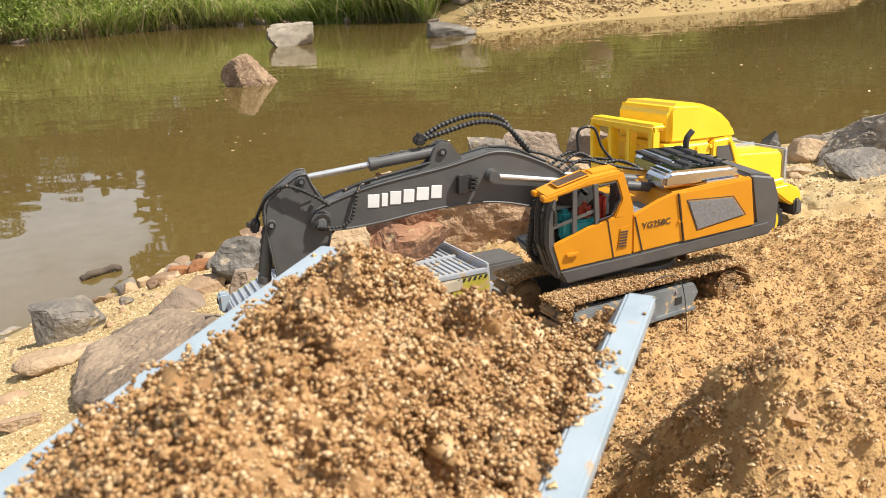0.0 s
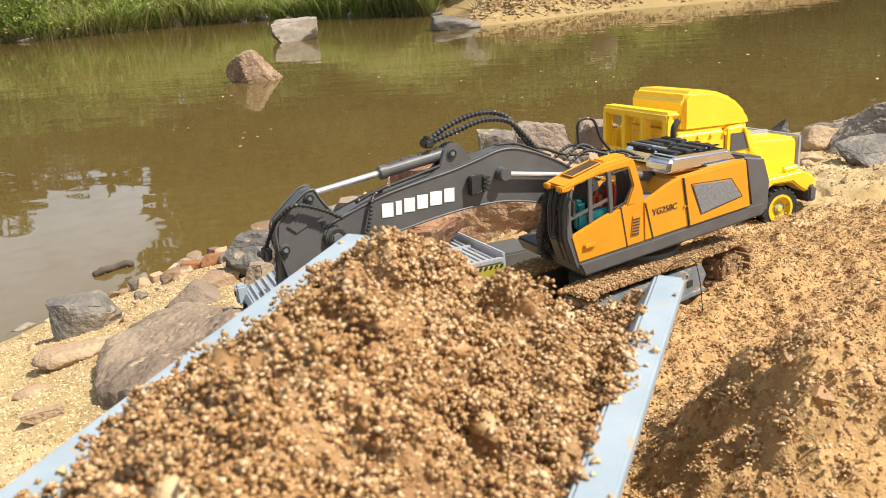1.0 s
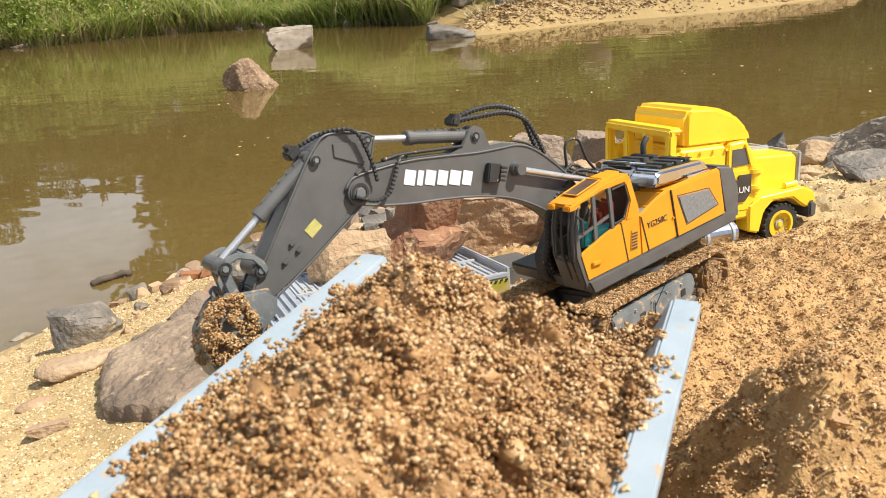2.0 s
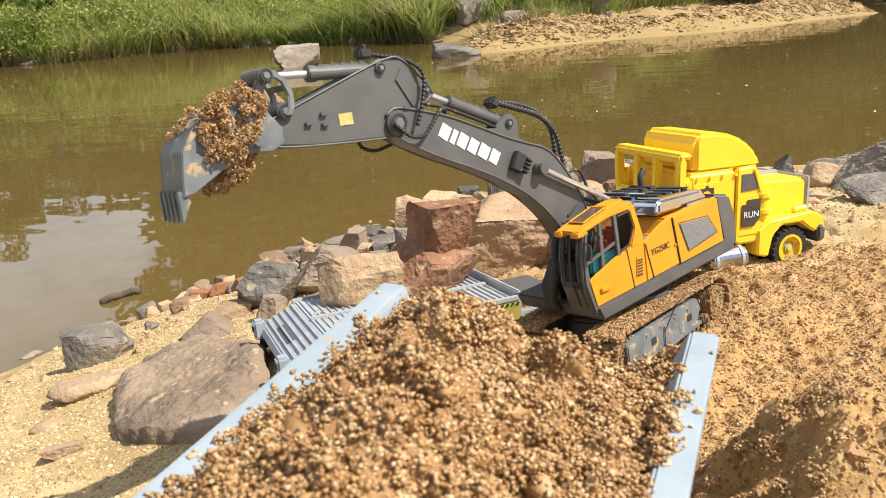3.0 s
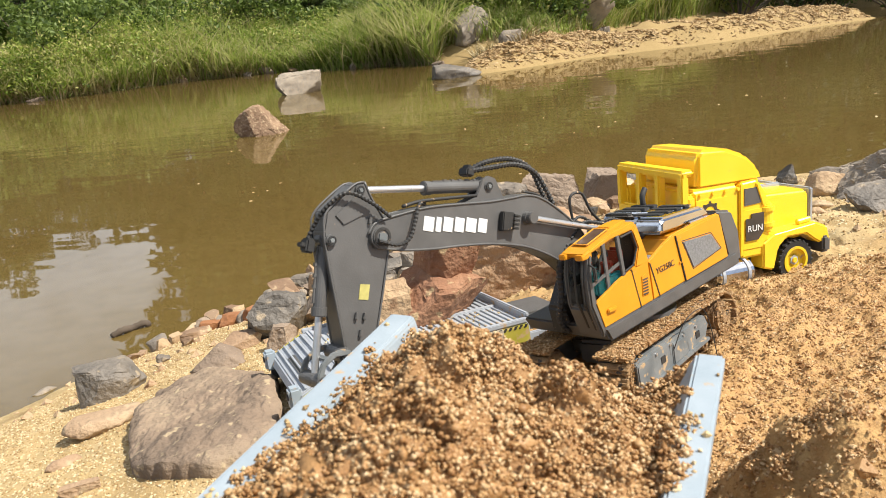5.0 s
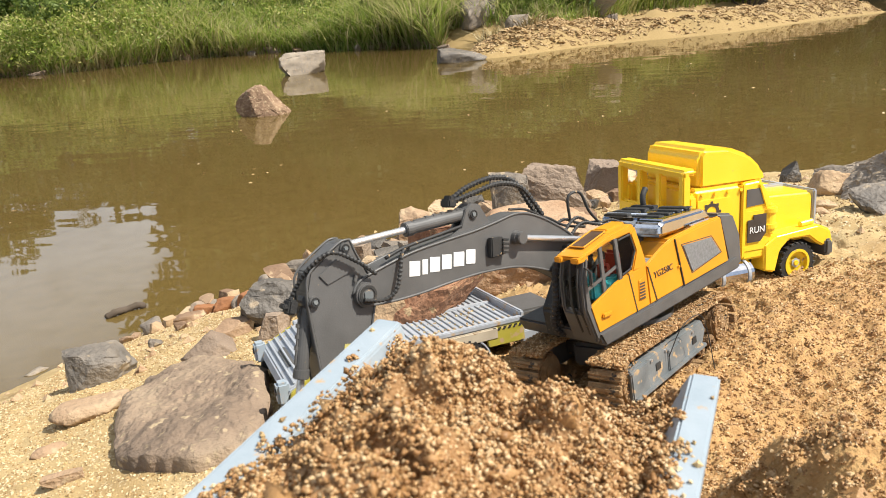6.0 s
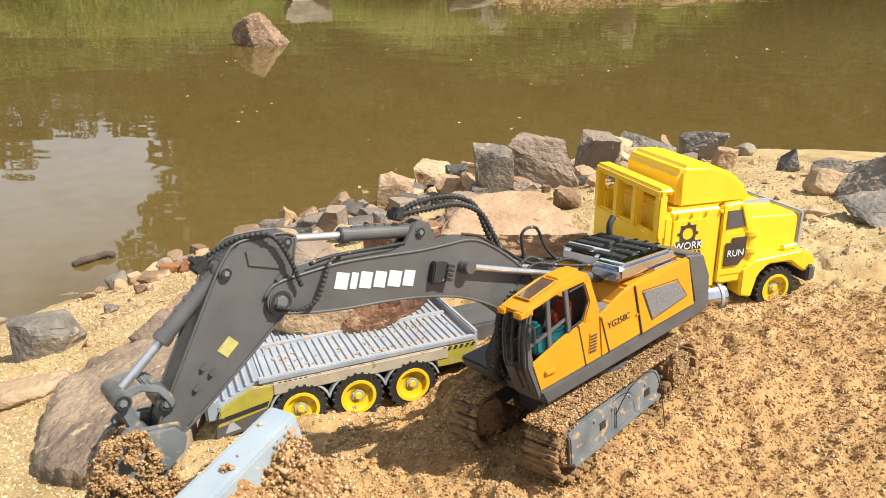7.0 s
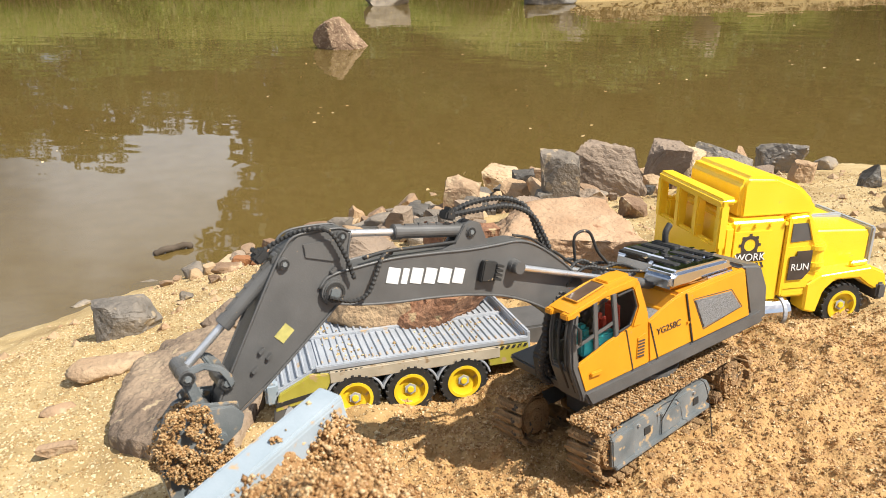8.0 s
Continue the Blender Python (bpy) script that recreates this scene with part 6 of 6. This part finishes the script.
def leaf_cloud(name, centres, radii, count, size, material, parent, seed):
    rng = np.random.default_rng(seed)
    k = rng.integers(0, len(centres), count)
    u = rng.normal(0, 1, (count, 3))
    u /= np.linalg.norm(u, axis=1)[:, None]
    P = np.array(centres)[k] + u * np.array(radii)[k] * (rng.uniform(0.35, 1, count) ** 0.5)[:, None]
    a, b = rng.normal(0, 1, (count, 3)), rng.normal(0, 1, (count, 3))
    a /= np.linalg.norm(a, axis=1)[:, None]
    b -= a * (a * b).sum(1)[:, None]
    b /= np.linalg.norm(b, axis=1)[:, None]
    s = (size * rng.uniform(0.6, 1.4, count))[:, None]
    V = np.stack([P - a * s, P + b * s * 0.45, P + a * s, P - b * s * 0.45], 1).reshape(-1, 3)
    F = (np.arange(count)[:, None] * 4 + np.arange(4)).tolist()
    me = bpy.data.meshes.new(name)
    me.from_pydata(V.tolist(), [], F)
    me.materials.append(material)
    ob = new(name, me)
    ob.parent = parent
    return ob


def shrub(x, y, w, h, seed, label="leafy green riverside bush", leaf="shrub"):
    rng = random.Random(seed)
    z = ground_z(x, y)
    root = empty("bush", pose(x, y, z - 0.02), label, "bush", "far bank bushes")
    c, r = [], []
    stems = []
    for i in range(11):
        p = (rng.gauss(0, w * 0.3), rng.gauss(0, w * 0.25), h * rng.uniform(0.2, 0.85))
        c.append(p)
        k = rng.uniform(0.16, 0.3)
        r.append((w * k, w * k, h * k))
        stems.append(hose([(p[0] * 0.1, p[1] * 0.1, -0.02), (p[0] * 0.6, p[1] * 0.6, p[2] * 0.5), p], 0.008 * h, n=5))
    part("stem", merge(*stems), M["bark"], root)
    leaf_cloud("crown", c, r, int(1500 * w), 0.055, M[leaf], root, seed)
    return root


def herbs():
    """Low leafy plants in uneven mounds along the far waterline."""
    rng = np.random.default_rng(57)
    n = 260
    x = rng.uniform(-13, 6.5, n)
    d = 0.1 + 2.6 * rng.uniform(0, 1, n) ** 1.3
    keep = (vnoise(x * 0.8, d * 1.1, 58) > -0.35) & ((x < -1.5) | (d > 0.9))
    x, d = x[keep], d[keep]
    y = far_edge(x) + d
    h = rng.uniform(0.12, 0.34, len(x)) * (1 + 0.8 * np.exp(-((x + 6.8) / 2.0) ** 2))
    c = np.stack([x, y, terrain(x, y) + h * 0.9], 1)
    ob = leaf_cloud("bank_herbs", c, np.stack([h * 1.5, h * 1.3, h], 1), 62000, 0.034, M["herb"], None, 59)
    tagged(ob, "low yellow-green leafy plants along the far bank", "plants", "", "stuff")
    m = 5200
    x = rng.uniform(-12, 0.5, m)
    y = far_edge(x) + rng.uniform(-0.12, 0.25, m)
    keep = vnoise(x * 1.1, x * 0 + 3, 61) > -0.3
    x, y = x[keep], y[keep]
    blades("dead_straw", np.stack([x, y, terrain(x, y) - 0.02], 1), rng.uniform(0.12, 0.34, len(x)), 0.01, 3.2, M["straw"], 62, "dead straw hanging over the far waterline", "grass")


herbs()
for i in range(26):
    bx = -17 + 0.75 * i + 0.4 * math.sin(i * 2.1)
    if bx > -1.6:
        continue
    off = 2.2 + (i * 37 % 11) * 0.25
    shrub(bx, bank_edge(bx) + off, 1.3 + 0.5 * (i % 3), 0.7 + 0.2 * (i % 4), 60 + i)
for i in range(20):
    bx = -1.6 + 0.8 * i
    shrub(bx, bank_edge(bx) + 1.6 + (i % 3) * 0.4, 1.7, 0.9 + 0.2 * (i % 3), 90 + i)
# the thicket takes the darkened tree leaf, so its shade is in the colour
for i in range(22):
    bx = -14 + 1.3 * i
    shrub(bx, 18.3 + (i % 3) * 0.6, 2.6, 2.2 + 0.3 * (i % 2), 130 + i, "dense thicket under the trees, its shade put into darker leaves", "leaf")


def tree(x, y, h, seed):
    rng = random.Random(seed)
    z = ground_z(x, y)
    root = empty("tree", pose(x, y, z - 0.1, 0, 0, rng.uniform(0, 360)), "tall leafy green tree on the far bank", "tree", "far bank trees")
    bm = [rod((0, 0, 0), (rng.uniform(-0.3, 0.3), rng.uniform(-0.3, 0.3), h * 0.62), 0.022 * h, 10, 0.008 * h)]
    c, r = [(0, 0, h * 0.82)], [(h * 0.14, h * 0.14, h * 0.16)]
    for i in range(24):
        a, e = rng.uniform(0, 6.28), rng.uniform(0.04, 0.66)
        ln = h * rng.uniform(0.12, 0.26)
        p = (math.cos(a) * ln, math.sin(a) * ln, h * e + ln * rng.uniform(0.3, 0.8))
        bm.append(rod((0, 0, h * e), p, 0.004 * h, 6, 0.0015 * h))
        c.append(p)
        k = rng.uniform(0.1, 0.16)
        r.append((h * k, h * k, h * k * 0.8))
    part("trunk", merge(*bm), M["bark"], root)
    leaf_cloud("crown", c, r, 7000, 0.022 * h, M["leaf"], root, seed)


for i in range(17):
    tx = -9.5 + 1.9 * i
    tree(tx, 21.5 + (i * 53 % 7) * 0.8 + max(0, tx - 8) * 0.5, 10.5 + (i * 29 % 5) * 0.9, 200 + i)
for i in range(9):
    tree(-31 + 2.0 * i, 20 + (i * 31 % 5), 3.4 + (i * 17 % 4) * 0.35, 240 + i)


# lumps of trampled sand on the bar
def bar_lumps():
    rng = np.random.default_rng(81)
    n = 42000
    x = rng.uniform(-0.6, 7.6, n)
    y = 11.15 + 0.72 * (x + 0.6) + rng.normal(0, 0.55, n)
    z = terrain(x, y)
    keep = (z > 0.03) & (vnoise(x * 1.6, y * 2.2, 83) > -0.6)
    R = 0.007 + 0.03 * rng.uniform(0, 1, keep.sum()) ** 3
    tagged(new("sandbar_lumps", grains("sandbar_lumps", np.stack([x, y, z], 1)[keep], R, M["bar"], 82, 0.4)), "trampled lumps of brown sand on the sandbar", "sand", "", "stuff")


bar_lumps()

# far bank stones
for i in range(10):
    fx = -10 + 1.05 * i + 0.6 * math.sin(i * 5)
    rock(fx, bank_edge(fx) - 0.05 + 0.12 * math.sin(i * 3.1), 0.24 + 0.1 * (i % 3), 0.2, 0.1 + 0.04 * (i % 2), i * 40, ("brown", "grey", "pink")[i % 3], i % 3, None, "weathered stone on the far waterline", 3)
rock(-0.75, 10.1, 0.8, 0.5, 0.18, 10, "dark", 0, 0.0, "dark wet rock at the tip of the sandbar", 4)
rock(1.5, 14.1, 0.9, 0.7, 0.75, 20, "grey", 2, None, "large grey boulder on the far bank", 5)
rock(1.75, 13.75, 0.45, 0.35, 0.25, 70, "grey", 2, None, "pale broken stone below the far boulder", 4)
rock(0.1, 12.75, 0.55, 0.42, 0.38, 50, "grey", 4, None, "pale grey boulder at the back of the sandbar", 4)
rock(-0.55, 13.6, 0.85, 0.6, 0.5, 35, "grey", 2, None, "weathered grey boulder among the grass", 4)
rock(-5.48, 15.1, 0.62, 0.4, 0.24, 10, "clay", 2, -0.04, "orange-brown stone on the far waterline", 3, 0.2)
rock(-5.0, 15.0, 0.4, 0.3, 0.16, 60, "clay", 0, -0.04, "orange-brown stone on the far waterline", 3, 0.2)
rock(-6.24, 15.5, 0.3, 0.26, 0.26, 30, "brown", 2, -0.04, "brown broken stone on the far waterline", 3, 0.2)
rock(-7.6, 16.0, 0.8, 0.45, 0.26, 15, "grey", 2, -0.04, "flat grey stone on the far waterline", 3, 0.2)

# driftwood in the shallows
wood = hose([(-1.165, 1.775, 0.0), (-1.14, 1.79, 0.012), (-1.125, 1.82, 0.006), (-1.095, 1.84, 0.012), (-1.085, 1.85, 0.0)], 0.009, 0.003, 8, 0.017)
tagged(mesh_ob("driftwood", wood, M["bark"], None, True), "dark waterlogged stick floating by the shore", "driftwood")


def flecks():
    rng = np.random.default_rng(71)
    n = 170
    x, y = rng.uniform(-2.5, 5, n), 2.5 + 8 * rng.uniform(0, 1, n) ** 1.5
    keep = terrain(x, y) < -0.01
    P = np.stack([x, y, np.full(n, 0.001)], 1)[keep]
    tagged(new("floating_flecks", grains("floating_flecks", P, rng.uniform(0.003, 0.011, keep.sum()), M["pale_grain"], 72, 0.12)), "pale leaf flecks floating on the water", "leaf litter", "", "stuff")


flecks()


# ---- movement ----
def ease(keys, t):
    """A value that runs smoothly through (seconds, value) pairs."""
    if t <= keys[0][0]:
        return keys[0][1]
    for i in range(len(keys) - 1):
        (a, u), (b, v) = keys[i], keys[i + 1]
        if t <= b:
            left = (v - keys[i - 1][1]) / (b - keys[i - 1][0]) if i else 0.0
            right = (keys[i + 2][1] - u) / (keys[i + 2][0] - a) if i + 2 < len(keys) else 0.0
            if i and (u - keys[i - 1][1]) * (v - u) <= 0:
                left = 0.0
            if i + 2 < len(keys) and (v - u) * (keys[i + 2][1] - v) <= 0:
                right = 0.0
            k, w = (t - a) / (b - a), b - a
            return (2 * k ** 3 - 3 * k * k + 1) * u + (k ** 3 - 2 * k * k + k) * w * left + (3 * k * k - 2 * k ** 3) * v + (k ** 3 - k * k) * w * right
    return keys[-1][1]


HOUSE = [(0.0, 0.2149, 0.7156, 0.4816, -0.16, -0.45, -157.5), (0.5, 0.21, 0.712, 0.481, 0.6, -0.6, -156.0), (1.0, 0.1965, 0.7065, 0.4806, 3.1, -1.0, -148.4),
         (1.5, 0.1849, 0.7092, 0.4855, 3.6, 0.7, -141.1), (2.1, 0.176, 0.709, 0.48, 6.5, -0.8, -137.6), (2.8, 0.1681, 0.7086, 0.4766, 8.8, -1.7, -135.5), (8.0, 0.1681, 0.7086, 0.4766, 8.96, -1.7, -135.5)]
CHASSIS = [(0.0, 0.201, 0.7, 0.4745, 5.2, -0.9, -150.3), (0.5, 0.199, 0.7, 0.474, 5.4, -0.9, -149.0), (1.0, 0.188, 0.699, 0.4735, 6.5, -1.0, -142.0), (1.5, 0.178, 0.7, 0.4765, 7.2, 0.2, -135.4),
           (2.1, 0.169, 0.6995, 0.475, 9.0, -1.0, -131.5), (2.8, 0.1629, 0.6994, 0.4729, 10.6, -1.8, -129.0), (8.0, 0.1629, 0.6994, 0.4729, 10.7, -1.8, -128.8)]
BOOM = [(0.0, 5.2), (0.5, 0.9), (1.0, 3.4), (1.5, 12.0), (1.7, 13.1), (2.8, 30.6), (3.0, 34.8), (3.5, 41.7), (4.0, 46.6), (4.2, 46.4), (4.5, 39.0), (4.7, 31.2), (5.0, 20.1), (5.2, 15.8), (5.7, 11.0), (6.3, 10.5), (6.5, 11.6), (6.7, 13.3), (6.9, 17.6), (7.1, 19.9), (8.0, 18.8)]
STICK = [(0.0, 105.9), (0.5, 98.4), (1.0, 99.0), (1.5, 136.1), (1.7, 136.9), (2.8, 175.5), (3.0, 182.2), (3.5, 190.6), (4.0, 178.9), (4.2, 163.9), (4.5, 138.6), (4.7, 118.6), (5.0, 111.9), (5.2, 108.0), (5.7, 108.3), (6.3, 113.2), (6.5, 115.1), (6.7, 128.7), (6.9, 140.1), (7.1, 143.6), (8.0, 142.0)]
BUCKET = [(0.0, -150.0), (1.0, -150.0), (1.7, -146.0), (2.8, -129.0), (3.5, -129.0), (4.0, -136.2), (4.2, -154.8), (4.5, -170.8), (4.7, -166.0), (5.2, -155.0), (6.3, -150.0), (6.7, -142.0), (6.9, -133.5), (7.5, -129.5), (8.0, -130.0)]
IDLER = [(-171.0, -147.0), (-154.8, -136.7), (-136.2, -125.0), (-129.0, -116.8)]


def turn2(a, x, z):
    a = radians(a)
    return x * math.cos(a) - z * math.sin(a), x * math.sin(a) + z * math.cos(a)


def flat_pose(x, z, degrees, y=ARM_Y):
    """A place in the arm's plane, turned in it: +x swings towards +z."""
    return pose(x, y, z, 0, -degrees, 0)


def motions():
    times = [0.1 * k for k in range(81)]
    root, under, rows = [], [], {k: [] for k in ("boom", "stick", "bucket", "idler", "push", "sb", "sr", "bb", "br", "ca", "cb", "da", "db")}
    for t in times:
        h = [ease([(r[0], r[k]) for r in HOUSE], t) for k in range(1, 7)]
        hm = pose(*h)
        root.append((t, hm))
        cm = pose(*[ease([(r[0], r[k]) for r in CHASSIS], t) for k in range(1, 7)])
        under.append((t, hm.inverted() @ cm))
        a, b, c = ease(BOOM, t), ease(STICK, t), ease(BUCKET, t)
        at = lambda x, z: tuple(p + q for p, q in zip(PIVOT, turn2(a, x, z)))
        J, T, P = at(0.2848, 0), at(0.1653, 0.0645), at(0.1136, 0.0411)
        on = lambda x, z: tuple(p + q for p, q in zip(J, turn2(b, x, z)))
        K, C, I, B = on(0.0353, -0.026), on(-0.0103, -0.046), on(-0.102, -0.0166), on(-0.1166, 0)
        phi = b + c
        L = tuple(p + q for p, q in zip(B, turn2(phi, 0.019, 0)))
        psi = b + ease(IDLER, c)
        R = tuple(p + q for p, q in zip(I, turn2(psi, 0.03, 0)))
        way = lambda p, q: math.degrees(math.atan2(q[1] - p[1], q[0] - p[0]))
        base = (-0.043, 0.069)
        rows["boom"].append((t, flat_pose(*PIVOT, a)))
        rows["stick"].append((t, flat_pose(*J, b)))
        rows["bucket"].append((t, flat_pose(*B, phi)))
        rows["idler"].append((t, flat_pose(*I, psi)))
        rows["push"].append((t, flat_pose(*R, way(R, L))))
        for key, p, q in (("s", T, K), ("b", C, R)):
            rows[key + "b"].append((t, flat_pose(*p, way(p, q))))
            rows[key + "r"].append((t, flat_pose(*q, way(p, q))))
        for key, y in (("c", ARM_Y + 0.0175), ("d", ARM_Y - 0.0175)):
            rows[key + "a"].append((t, flat_pose(*base, way(base, P), y)))
            rows[key + "b"].append((t, flat_pose(*P, way(base, P), y)))
    walk(excavator, root)
    walk(chassis, under)
    for ob, key in ((boom, "boom"), (stick, "stick"), (bucket, "bucket"), (idler, "idler"), (push, "push"), (stick_cyl[0], "sb"), (stick_cyl[1], "sr"), (bucket_cyl[0], "bb"), (bucket_cyl[1], "br"),
                    (boom_cyls[0][0], "ca"), (boom_cyls[0][1], "cb"), (boom_cyls[1][0], "da"), (boom_cyls[1][1], "db")):
        walk(ob, rows[key])


motions()
